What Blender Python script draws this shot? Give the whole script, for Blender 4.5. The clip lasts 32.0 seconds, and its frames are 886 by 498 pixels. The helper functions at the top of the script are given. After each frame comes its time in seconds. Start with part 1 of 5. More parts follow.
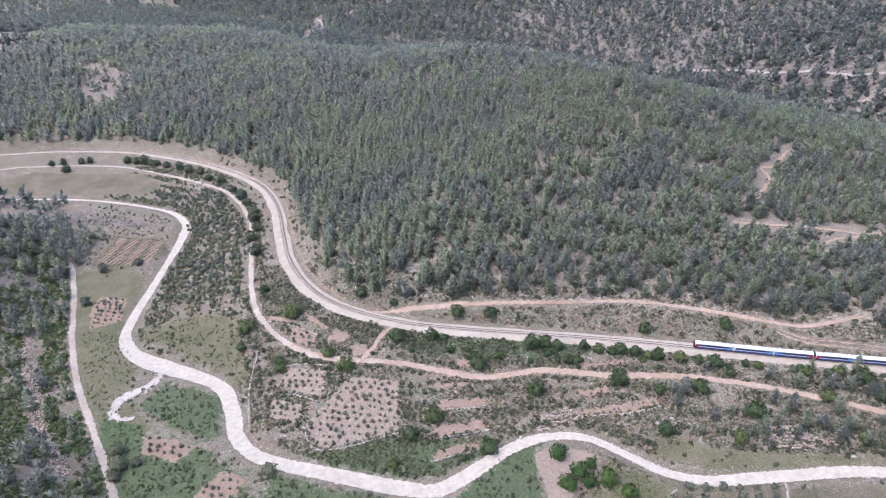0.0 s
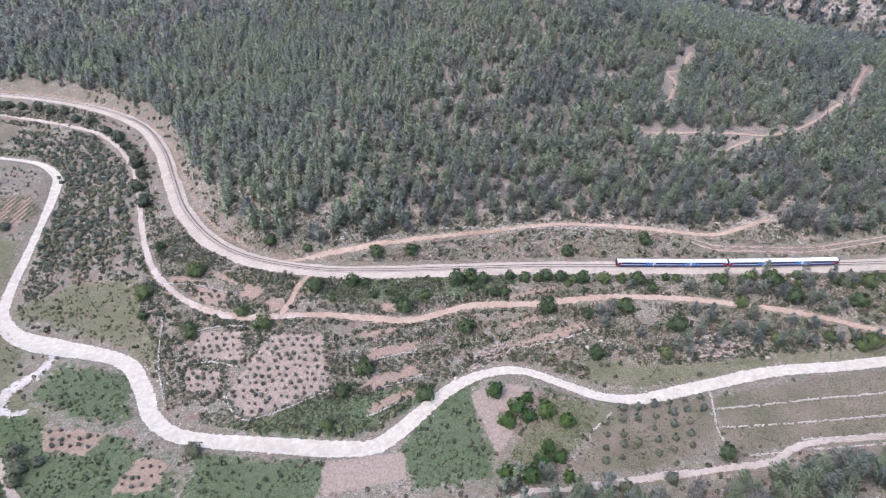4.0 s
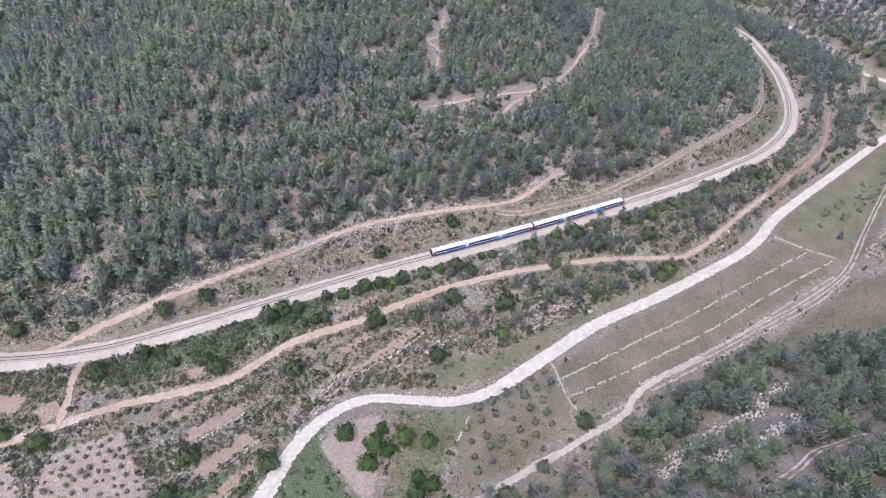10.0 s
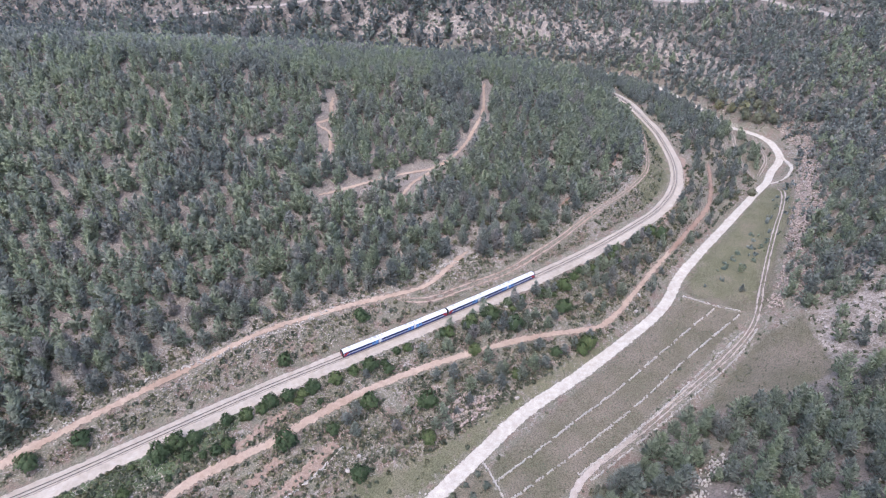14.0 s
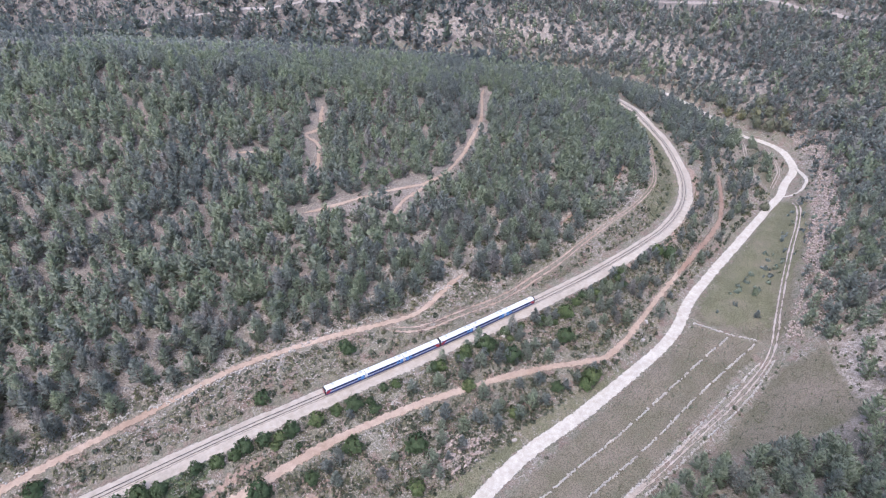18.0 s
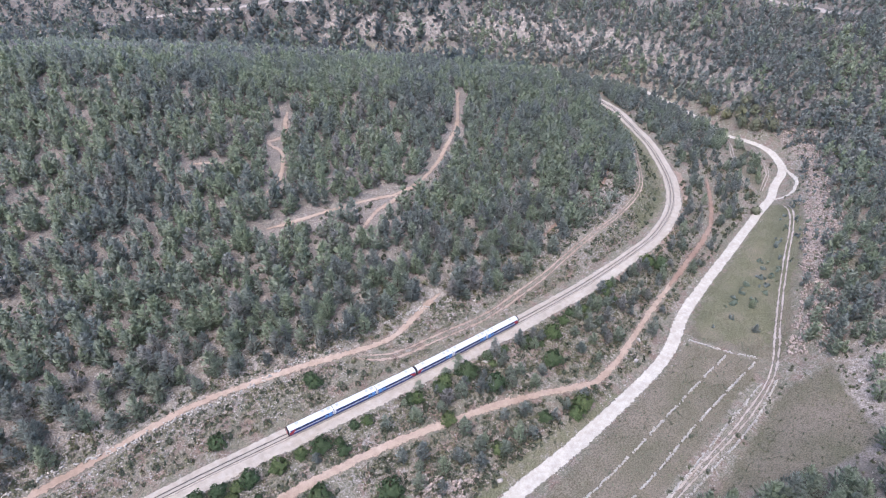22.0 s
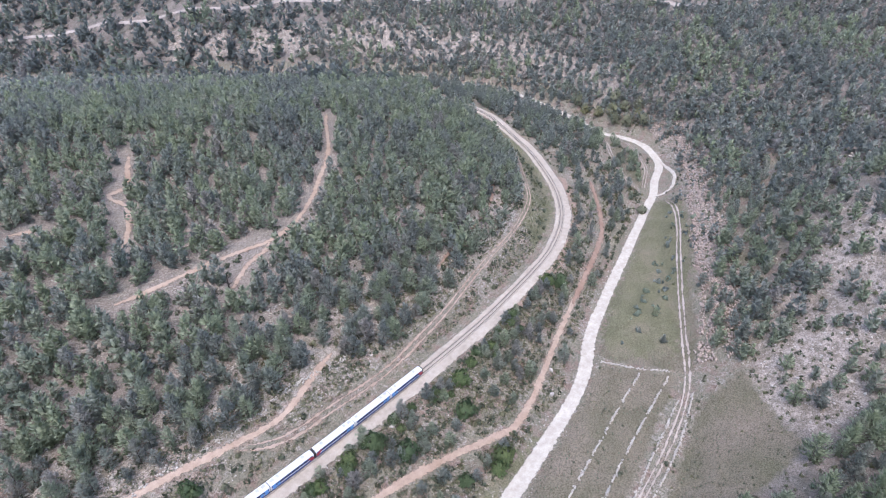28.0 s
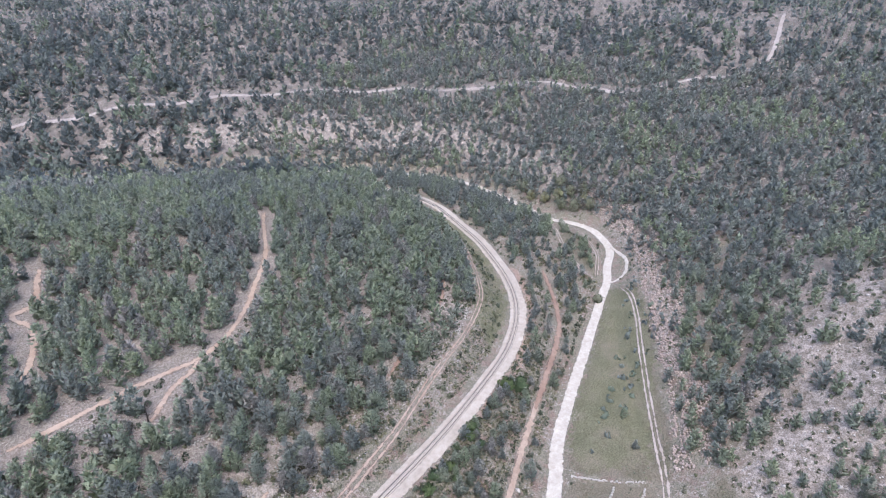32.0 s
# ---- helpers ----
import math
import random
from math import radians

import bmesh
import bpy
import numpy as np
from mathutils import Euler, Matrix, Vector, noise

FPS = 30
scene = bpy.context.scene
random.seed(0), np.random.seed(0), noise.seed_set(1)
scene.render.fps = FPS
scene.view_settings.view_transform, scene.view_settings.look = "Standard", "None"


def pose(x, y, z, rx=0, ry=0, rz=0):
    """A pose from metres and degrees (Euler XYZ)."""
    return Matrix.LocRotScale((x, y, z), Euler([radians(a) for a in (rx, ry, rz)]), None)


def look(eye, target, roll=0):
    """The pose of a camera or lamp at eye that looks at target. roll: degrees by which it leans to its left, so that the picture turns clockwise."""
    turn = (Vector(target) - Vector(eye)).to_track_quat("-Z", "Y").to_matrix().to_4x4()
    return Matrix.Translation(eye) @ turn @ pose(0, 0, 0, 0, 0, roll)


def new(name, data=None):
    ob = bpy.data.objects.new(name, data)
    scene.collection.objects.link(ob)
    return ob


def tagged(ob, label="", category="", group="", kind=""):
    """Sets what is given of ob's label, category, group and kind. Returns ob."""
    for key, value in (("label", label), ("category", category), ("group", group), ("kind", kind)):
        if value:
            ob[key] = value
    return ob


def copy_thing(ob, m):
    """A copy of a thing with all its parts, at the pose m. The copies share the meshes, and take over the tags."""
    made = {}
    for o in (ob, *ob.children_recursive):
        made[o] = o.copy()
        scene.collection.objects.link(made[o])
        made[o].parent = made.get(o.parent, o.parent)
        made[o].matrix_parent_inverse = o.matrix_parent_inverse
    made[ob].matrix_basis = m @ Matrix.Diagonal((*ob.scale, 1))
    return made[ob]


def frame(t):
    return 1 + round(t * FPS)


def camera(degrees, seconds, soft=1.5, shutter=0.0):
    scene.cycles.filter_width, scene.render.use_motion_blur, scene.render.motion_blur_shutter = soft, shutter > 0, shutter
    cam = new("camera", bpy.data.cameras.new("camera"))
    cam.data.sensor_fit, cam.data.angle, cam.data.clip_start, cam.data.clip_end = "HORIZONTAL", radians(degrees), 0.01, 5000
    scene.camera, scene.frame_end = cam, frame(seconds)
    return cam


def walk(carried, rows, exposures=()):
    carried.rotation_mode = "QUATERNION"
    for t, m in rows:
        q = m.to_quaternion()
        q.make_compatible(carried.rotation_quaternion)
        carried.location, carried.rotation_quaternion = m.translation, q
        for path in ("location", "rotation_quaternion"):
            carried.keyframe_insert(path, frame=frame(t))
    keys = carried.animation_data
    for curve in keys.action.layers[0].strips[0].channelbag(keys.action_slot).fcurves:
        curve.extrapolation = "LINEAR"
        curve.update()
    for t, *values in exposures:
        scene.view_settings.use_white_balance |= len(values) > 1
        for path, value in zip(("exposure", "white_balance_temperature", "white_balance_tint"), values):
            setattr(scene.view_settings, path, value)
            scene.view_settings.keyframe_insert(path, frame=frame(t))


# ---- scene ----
# the flight: seconds, place, heading, pitch, roll
PATH = [
    (0, 58.23, -292.06, 202.88, 9.144, -27.181, -1.704),
    (0.5, 57.45, -288.87, 203.17, 9.219, -28.936, -1.729),
    (1, 56.83, -285.83, 203.54, 8.776, -30.25, -1.756),
    (1.5, 56.22, -282.83, 204.04, 7.591, -31.199, -1.825),
    (2, 55.51, -279.76, 204.21, 6.9, -32.063, -1.868),
    (2.5, 54.68, -276.68, 204.34, 6.168, -32.922, -1.835),
    (3, 53.77, -273.68, 204.65, 4.722, -33.798, -1.814),
    (3.5, 52.86, -271, 205.09, 1.96, -34.762, -1.819),
    (4, 51.88, -268.3, 205.5, -0.324, -35.678, -1.863),
    (4.5, 51.02, -265.48, 205.61, -2.088, -36.586, -1.827),
    (6.5, 49.02, -253.38, 205.3, -8.041, -39.67, -1.949),
    (7, 48.93, -249.94, 205.21, -8.522, -39.706, -1.903),
    (7.5, 48.88, -246.61, 205.24, -9.828, -39.782, -1.81),
    (8, 49.28, -243.76, 205.44, -12.936, -39.858, -1.756),
    (8.5, 49.85, -240.85, 205.66, -16.415, -39.951, -1.691),
    (9, 50.64, -237.81, 206.07, -18.717, -40.046, -1.641),
    (9.5, 51.58, -234.91, 206.64, -20.516, -39.988, -1.587),
    (10, 52.33, -231.94, 207.18, -23.735, -39.354, -1.385),
    (10.5, 52.82, -228.65, 207.67, -25.641, -38.213, -1.212),
    (11, 53.7, -225.43, 208.02, -27.783, -37.017, -1.001),
    (11.5, 54.53, -222.55, 208.14, -29.673, -35.737, -0.817),
    (12, 55.33, -220.03, 208.07, -32.619, -34.434, -0.722),
    (12.5, 56.49, -217.84, 208.06, -34.18, -34.01, -0.684),
    (13, 57.97, -215.63, 207.99, -36.579, -33.95, -0.538),
    (13.5, 59.88, -213.07, 207.75, -36.458, -33.893, -0.609),
    (14, 62.62, -210.42, 207.45, -34.526, -33.814, -0.674),
    (14.5, 65.34, -207.98, 207.35, -33.31, -33.782, -0.74),
    (16.5, 75.3, -197.98, 206.8, -32.688, -33.852, -0.757),
    (17, 77.85, -195.7, 206.33, -32.981, -33.888, -0.782),
    (17.5, 80.18, -193.53, 205.79, -33.749, -33.923, -0.801),
    (18, 82.14, -191.33, 205.03, -34.219, -33.92, -0.821),
    (18.5, 84.31, -188.87, 204.22, -34.823, -33.939, -0.782),
    (19, 86.54, -186.48, 203.5, -35.485, -33.978, -0.803),
    (19.5, 88.71, -184.09, 202.67, -35.825, -33.991, -0.722),
    (20, 90.91, -181.64, 201.64, -35.952, -33.99, -0.747),
    (20.5, 93.16, -179.12, 200.51, -36.104, -33.979, -0.77),
    (21, 95.35, -176.43, 199.28, -36.182, -33.967, -0.805),
    (21.5, 97.44, -173.7, 198.12, -36.321, -33.95, -0.802),
    (22, 99.51, -170.96, 196.93, -36.401, -33.926, -0.811),
    (22.5, 101.69, -168.31, 195.82, -36.503, -33.926, -0.761),
    (23, 103.89, -165.6, 194.93, -36.568, -33.853, -0.808),
    (23.5, 105.93, -162.99, 194.59, -36.663, -33.805, -0.81),
    (24, 107.99, -160.5, 194.63, -36.693, -33.781, -0.838),
    (24.5, 110.25, -158, 194.65, -36.678, -33.765, -0.851),
    (26.5, 119.23, -149.7, 194.99, -41.644, -33.778, -1.191),
    (27, 120.88, -147.93, 195.27, -45.198, -33.857, -1.078),
    (27.5, 122.61, -146.05, 195.46, -47.197, -33.916, -1.109),
    (28, 124.72, -144.45, 195.57, -48.505, -33.927, -1.159),
    (28.5, 126.78, -142.71, 195.62, -50.028, -33.947, -1.159),
    (29, 128.85, -141.09, 195.62, -52.091, -33.942, -1.133),
    (29.5, 131.23, -139.22, 195.74, -53.269, -33.731, -1.122),
    (30, 133.72, -137.23, 195.75, -53.407, -32.984, -1.124),
    (30.5, 136.46, -135.25, 195.44, -53.285, -32.177, -1.145),
    (31, 139.28, -133.3, 195.38, -53.646, -30.679, -1.115),
    (31.5, 142, -131.47, 195.05, -53.65, -28.722, -1.124),
    (32, 144.99, -129.63, 194.31, -53.884, -26.761, -1.091),
]
cam = camera(70.90, 32.0, soft=1.1)
walk(cam, [(t, pose(x, y, z) @ pose(0, 0, 0, 0, 0, yaw) @ pose(0, 0, 0, 90 + pitch) @ pose(0, 0, 0, 0, 0, roll))
           for t, x, y, z, yaw, pitch, roll in PATH],
     exposures=[(0, 1.43, 5900, 15), (13, 1.38, 5800, 16), (32, 1.42, 5730, 13)])
# ---- light ----
# hazy daylight from a high, veiled sun
world = bpy.data.worlds.new("sky")
scene.world = world
world.use_nodes = True
wn = world.node_tree.nodes
sky = wn.new("ShaderNodeTexSky")
sky.sky_type, sky.sun_disc = "NISHITA", False
SUN_UP, SUN_TURN = radians(63), radians(238)
sky.sun_elevation, sky.sun_rotation = SUN_UP, SUN_TURN
sky.air_density, sky.dust_density = 1.0, 3.0
wn["Background"].inputs["Strength"].default_value = 0.15
world.node_tree.links.new(sky.outputs["Color"], wn["Background"].inputs["Color"])
lamp = bpy.data.lights.new("sun", "SUN")
lamp.energy, lamp.angle, lamp.color = 0.9, radians(50), (1.0, 0.97, 0.93)
sun = new("sun", lamp)
aim = Vector((math.sin(SUN_TURN) * math.cos(SUN_UP), math.cos(SUN_TURN) * math.cos(SUN_UP), math.sin(SUN_UP)))
sun.matrix_world = look(aim * 900, (0, 0, 0))

# ---- materials ----


def mat(name, rough=0.9):
    """A node material: the tree, its shader and a helper that adds a node."""
    m = bpy.data.materials.new(name)
    m.use_nodes = True
    bsdf = m.node_tree.nodes["Principled BSDF"]
    bsdf.inputs["Roughness"].default_value = rough
    bsdf.inputs["Specular IOR Level"].default_value = 0.2
    return m, m.node_tree, bsdf


def node(tree, kind, **sets):
    n = tree.nodes.new(kind)
    for key, value in sets.items():
        if key in n.inputs:
            n.inputs[key].default_value = value
        else:
            setattr(n, key, value)
    return n


def grain(tree, scale, detail=4.0, rough=0.6, source=None):
    n = node(tree, "ShaderNodeTexNoise", Scale=scale, Detail=detail, Roughness=rough)
    src = source or node(tree, "ShaderNodeNewGeometry").outputs["Position"]
    tree.links.new(src, n.inputs["Vector"])
    return n.outputs["Fac"]


def ramp(tree, fac, stops):
    n = tree.nodes.new("ShaderNodeValToRGB")
    els = n.color_ramp.elements
    while len(els) < len(stops):
        els.new(0.5)
    for e, (at, col) in zip(els, stops):
        e.position, e.color = at, (*col, 1)
    tree.links.new(fac, n.inputs["Fac"])
    return n.outputs["Color"]


def mixed(tree, fac, a, b, blend="MIX"):
    n = node(tree, "ShaderNodeMix", data_type="RGBA", blend_type=blend)
    for sock, v in ((n.inputs[0], fac), (n.inputs[6], a), (n.inputs[7], b)):
        if isinstance(v, (int, float)):
            sock.default_value = v
        elif isinstance(v, tuple):
            sock.default_value = (*v, 1)
        else:
            tree.links.new(v, sock)
    return n.outputs[2]


def calc(tree, op, a, b=0.0, clamp=False):
    n = node(tree, "ShaderNodeMath", operation=op, use_clamp=clamp)
    for sock, v in zip(n.inputs, (a, b)):
        if isinstance(v, (int, float)):
            sock.default_value = v
        else:
            tree.links.new(v, sock)
    return n.outputs[0]


def bumped(tree, bsdf, fac, strength=0.5, distance=0.3):
    n = node(tree, "ShaderNodeBump", Strength=strength, Distance=distance)
    tree.links.new(fac, n.inputs["Height"])
    tree.links.new(n.outputs["Normal"], bsdf.inputs["Normal"])


def simple(name, dark, light, scale, rough=0.9, fine=None, bump=0.0, speck=0.2):
    """Two-scale mottled surface between two colours."""
    m, tree, bsdf = mat(name, rough)
    broad = ramp(tree, grain(tree, scale), ((0.3, dark), (0.7, light)))
    small = ramp(tree, grain(tree, (fine or scale * 9), 2.0), ((0.3, (1 - speck,) * 3), (0.7, (1 + speck * 0.6,) * 3)))
    tree.links.new(mixed(tree, 1.0, broad, small, "MULTIPLY"), bsdf.inputs["Base Color"])
    if bump:
        bumped(tree, bsdf, grain(tree, fine or scale * 9, 3.0), bump, 0.2)
    return m


def painted(name, colour, rough=0.4, metal=0.0):
    """Plain coat with faint grime."""
    m, tree, bsdf = mat(name, rough)
    bsdf.inputs["Metallic"].default_value = metal
    g = ramp(tree, grain(tree, 1.7), ((0.3, tuple(c * 0.8 for c in colour)), (0.65, colour)))
    tree.links.new(g, bsdf.inputs["Base Color"])
    return m


# ---- the lie of the land ----
RAIL = [(-1500, 330), (-900, 250), (-620, 235), (-499, 260), (-446, 274), (-362, 277), (-287, 257), (-228, 231), (-181, 196), (-149, 151), (-125, 102),
        (-106, 65), (-81, 33), (-55, 14), (-18, 2), (15, -1), (66, -1), (108, -1), (152, -3), (194, -5), (240, -6), (285, -6), (325, -4),
        (375, 2), (402, 10), (421, 19), (438, 31), (455, 47), (472, 67), (488, 88), (502, 111), (515, 134), (527, 158), (532, 190), (524, 245), (470, 340), (390, 430), (280, 560), (150, 700),
        (-50, 830), (-500, 1130), (-1000, 1500)]
RIVER = [(-1500, 220), (-900, 140), (-520, 150), (-390, 170), (-325, 173), (-257, 160), (-226, 138), (-214, 112), (-198, 51), (-186, 2), (-176, -22), (-155, -38),
         (-105, -52), (-87, -70), (-76, -88), (-58, -99), (-21, -104), (9, -107), (26, -104), (52, -78), (69, -68), (87, -66),
         (104, -74), (121, -83), (139, -85), (167, -79), (204, -71), (247, -68), (311, -59), (349, -44), (385, -34), (413, -27), (440, -20), (464, -14), (483, -9), (505, -4),
         (524, 4), (551, 13), (569, 28), (579, 43), (581, 60), (579, 77), (587, 100), (596, 124), (606, 157), (611, 180), (611, 203), (604, 228), (597, 252), (588, 282), (560, 320), (500, 400), (410, 500),
         (250, 690), (80, 850), (-400, 1180), (-1000, 1600)]
MID_ROAD = [(-700, 190), (-520, 205), (-467, 223), (-438, 232), (-357, 239), (-278, 218), (-212, 187), (-169, 137), (-145, 90), (-122, 36), (-102, 2), (-75, -21),
            (-48, -32), (-11, -33), (34, -37), (66, -28), (102, -28), (144, -26), (186, -30), (230, -38), (262, -47), (275, -50), (296, -46), (334, -34),
            (358, -27), (387, -19), (407, -13), (427, -6), (446, 5), (468, 22), (484, 35)]
NORTH_ROAD = [(-45, 8), (-17, 12), (8, 14), (39, 17), (75, 21), (118, 26), (151, 23), (184, 17), (206, 14), (228, 21), (243, 25)]
TRACK_ROAD = [(183, 16), (200, 8), (226, 6), (258, 5), (297, 9), (318, 13), (346, 19), (373, 24), (398, 32), (415, 40), (429, 51), (446, 67), (470, 90), (480, 103)]
RED_PATH = [(384, 191), (372, 178), (344, 143), (318, 122), (290, 103), (267, 97), (247, 99), (226, 101), (204, 103), (185, 105)]
BRANCH_PATH = [(266, 97), (258, 92), (246, 88), (235, 82), (228, 79)]
LOOP_PATH = [(254, 212), (245, 198), (239, 187), (226, 182), (229, 170), (221, 153), (212, 141), (198, 130)]
SHORT_PATH = [(172, 171), (192, 168)]
LOW_PATH = [(420, 72), (394, 53), (368, 42), (354, 39), (335, 35), (315, 29)]
ISLAND_PATH = [(577, 56), (565, 42), (549, 26), (537, 17), (523, 11), (510, 6), (503, 1)]
ISLAND_LOOP = [(574, 75), (559, 62), (529, 39), (514, 23), (505, 12), (503, 3)]
FAR_ROAD = [(20, 860), (138, 797), (275, 752), (345, 700), (407, 634), (459, 577), (529, 525), (597, 462), (649, 392), (703, 324), (737, 232), (763, 163), (757, 75), (794, 33), (819, -21), (936, -13)]
FIELD_ROAD = [(60, -140), (87, -132), (118, -127), (157, -123), (181, -120), (190, -115), (206, -111), (237, -109.5), (272, -106.5), (309, -103), (342, -96), (375, -80), (407, -64), (435, -51), (462, -39), (487, -26), (500, -14)]
LEFT_ROAD = [(-90, -150), (-112, -129), (-144, -96), (-177, -63), (-208, -25), (-231, 8), (-255, 40), (-271, 60)]
LINK_ROAD = [(-18, -1), (-23, -12), (-26, -24), (-30, -35)]

SIDE_ARM = [(556, 14), (548, 5), (535, -5), (519, -11), (509, -10), (503, -5)]
SOUTH_LEDGES = [[(177, -151), (201, -147), (215, -148), (236, -143), (250, -143)], [(169, -153), (199, -160), (232, -157)]]
SOUTH_LANE = [(165, -180), (194, -177), (205, -176), (215, -174), (224, -175), (233, -176), (243, -179)]
VALLEY_ROAD = [(-290, 620), (-360, 800), (-419, 980), (-475, 1255), (-517, 1336)]
VALLEY_LANE = [(-700, 1130), (-605, 1155), (-517, 1300), (-393, 1333), (-305, 1340)]


def smooth_line(points, step):
    """A soft curve through the points, resampled evenly."""
    p = np.array([(2 * points[0][0] - points[1][0], 2 * points[0][1] - points[1][1]), *points,
                  (2 * points[-1][0] - points[-2][0], 2 * points[-1][1] - points[-2][1])], float)
    out = []
    for a, b, c, d in zip(p, p[1:], p[2:], p[3:]):
        u = np.linspace(0, 1, 12, endpoint=False)[:, None]
        out.append(0.5 * (2 * b + (c - a) * u + (2 * a - 5 * b + 4 * c - d) * u**2 + (3 * b - a - 3 * c + d) * u**3))
    q = np.vstack(out + [p[-2:-1]])
    s = np.r_[0, np.cumsum(np.hypot(*np.diff(q, axis=0).T))]
    at = np.arange(0, s[-1], step)
    return np.c_[np.interp(at, s, q[:, 0]), np.interp(at, s, q[:, 1])]


def near_line(x, y, line):
    """Distance to a line (taken at its vertices' segments) and the side, positive on its left."""
    best, side = np.full(x.shape, 1e9), np.zeros(x.shape)
    for (ax, ay), (bx, by) in zip(line[:-1], line[1:]):
        dx, dy = bx - ax, by - ay
        u = np.clip(((x - ax) * dx + (y - ay) * dy) / (dx * dx + dy * dy), 0, 1)
        d = np.hypot(x - ax - u * dx, y - ay - u * dy)
        cross = dx * (y - ay) - dy * (x - ax)
        closer = d < best
        best, side = np.where(closer, d, best), np.where(closer, np.sign(cross), side)
    return best, side


def rail_z(x):
    return -0.013 * (np.clip(x, -300, 600) - 60)


def river_z(x):
    return -11 - 0.013 * (np.clip(x, -500, 700) - 100)


def step01(v):
    v = np.clip(v, 0, 1)
    return v * v * (3 - 2 * v)


def waves(x, y):
    """Unevenness of the slopes."""
    return (np.sin(x * 0.021 + 1.3) * np.cos(y * 0.017 - 0.4) + 0.5 * np.sin(x * 0.047 - y * 0.039) + 0.3 * np.cos(x * 0.09 + y * 0.11))


def land(x, y):
    """Height of the ground at x, y (arrays)."""
    x, y = np.asarray(x, float), np.asarray(y, float)
    dr, rside = near_line(x, y, RAIL)
    dw, wside = near_line(x, y, RIVER)
    zr, zw = rail_z(x), river_z(x)
    # valley side between the stream and the railway
    lie = step01((dw - 5) / np.maximum(dw + dr - 12, 1))
    valley = zw + (zr - zw) * lie
    # wooded spur inside the railway's bend
    d = np.maximum(dr - 7, 0)
    hollow = 13 * np.exp(-(((x - 255) / 80) ** 2 + ((y - 195) / 75) ** 2))
    spur = zr + 5 * step01(d / 11) + 80 * (1 - np.exp(-(d / 235) ** 1.15)) + 0.11 * np.maximum(d - 150, 0) - hollow + np.clip(d / 60, 0, 1) * 1.4 * waves(x, y)
    ridge = 400 + 110 * step01((-150 - x) / 250) - 60 * step01((x - 150) / 250)
    spur = spur - (spur - zr - 4) * 0.92 * step01((y - ridge) / 320)
    # slopes beyond the stream
    bench = 52 - 44 * step01((x - 300) / 200) + 10 * step01((-80 - x) / 100)
    s = np.maximum(dw - bench, 0)
    far = zw + 1.2 * np.clip(dw / 8, 0, 1) + 150 * (1 - np.exp(-s / 300)) + 0.06 * s + np.clip(s / 60, 0, 1) * (3 + s * 0.012) * waves(x, y)
    z = np.where(wside < 0, far, np.where(rside > 0, spur, valley))
    # the stream's bed
    return z - 0.9 * (1 - step01((dw - 3) / 5))

CELL = 2.5


def grown(lo, hi, step, reach, ratio=1.12):
    """Even steps from lo to hi, growing ones beyond, out to reach."""
    mid = np.arange(lo, hi + step, step)
    out, w = [], step
    while sum(out) < reach:
        w *= ratio
        out.append(w)
    far = np.cumsum(out)
    return np.r_[lo - far[::-1], mid, mid[-1] + far]


GX, GY = grown(-480, 660, CELL, 2600), grown(-230, 420, CELL, 2600)
mx, my = np.meshgrid(GX, GY)
GZ = land(mx, my)


def height(x, y):
    """Height of the built ground, read between its grid points."""
    x, y = np.atleast_1d(np.asarray(x, float)), np.atleast_1d(np.asarray(y, float))
    i = np.clip(np.searchsorted(GX, x) - 1, 0, len(GX) - 2)
    j = np.clip(np.searchsorted(GY, y) - 1, 0, len(GY) - 2)
    u, v = (x - GX[i]) / (GX[i + 1] - GX[i]), (y - GY[j]) / (GY[j + 1] - GY[j])
    return (GZ[j, i] * (1 - u) + GZ[j, i + 1] * u) * (1 - v) + (GZ[j + 1, i] * (1 - u) + GZ[j + 1, i + 1] * u) * v


def inside(x, y, ring):
    """Signed distance to a closed outline, positive within."""
    d, _ = near_line(x, y, [*ring, ring[0]])
    odd = np.zeros(np.shape(x), bool)
    for (ax, ay), (bx, by) in zip(ring, [*ring[1:], ring[0]]):
        if ay != by:
            odd ^= ((ay > y) != (by > y)) & (x < (bx - ax) * (y - ay) / (by - ay) + ax)
    return np.where(odd, d, -d)


# ---- fields, soils and pastures, by what covers them ----
SOIL = [[(14, -55), (38, -48), (40, -53), (16, -61)], [(14, -71), (40, -62), (41, -67), (19, -77)], [(17, -85), (39, -74), (40, -78), (19, -90)],
        [(11, -45), (29, -40), (29, -44), (12, -49)], [(85, -21), (112, -16), (112, -19), (86, -25)], [(82, -38), (102, -34), (103, -37), (83, -42)],
        [(84, -49), (122, -40), (123, -44), (108, -49), (85, -52)], [(20, -26), (37, -26), (35, -31), (21, -32)]]
SOIL_WEST = [[(-78, -5), (-62, -12), (-57, -24), (-77, -17)], [(-121, -92), (-91, -97), (-96, -108), (-114, -105)], [(-73, -109), (-60, -112), (-62, -125), (-80, -126)],
             [(-218, 7), (-220, 20), (-201, 19), (-190, -5), (-203, -16)], [(-95, 3), (-76, 0), (-80, -4), (-96, -1)], [(-52, -8), (-41, -13), (-44, -20), (-54, -18)], [(-39, -20), (-29, -20), (-28, -28), (-35, -31)], [(-74, 5), (-56, -6), (-56, -10), (-71, -1)]]
SOIL_WEST += [[(-254 + 11 * k, 62), (-260 + 10 * k, 102), (-254 + 10 * k, 103), (-247 + 11 * k, 63)] for k in range(4)]
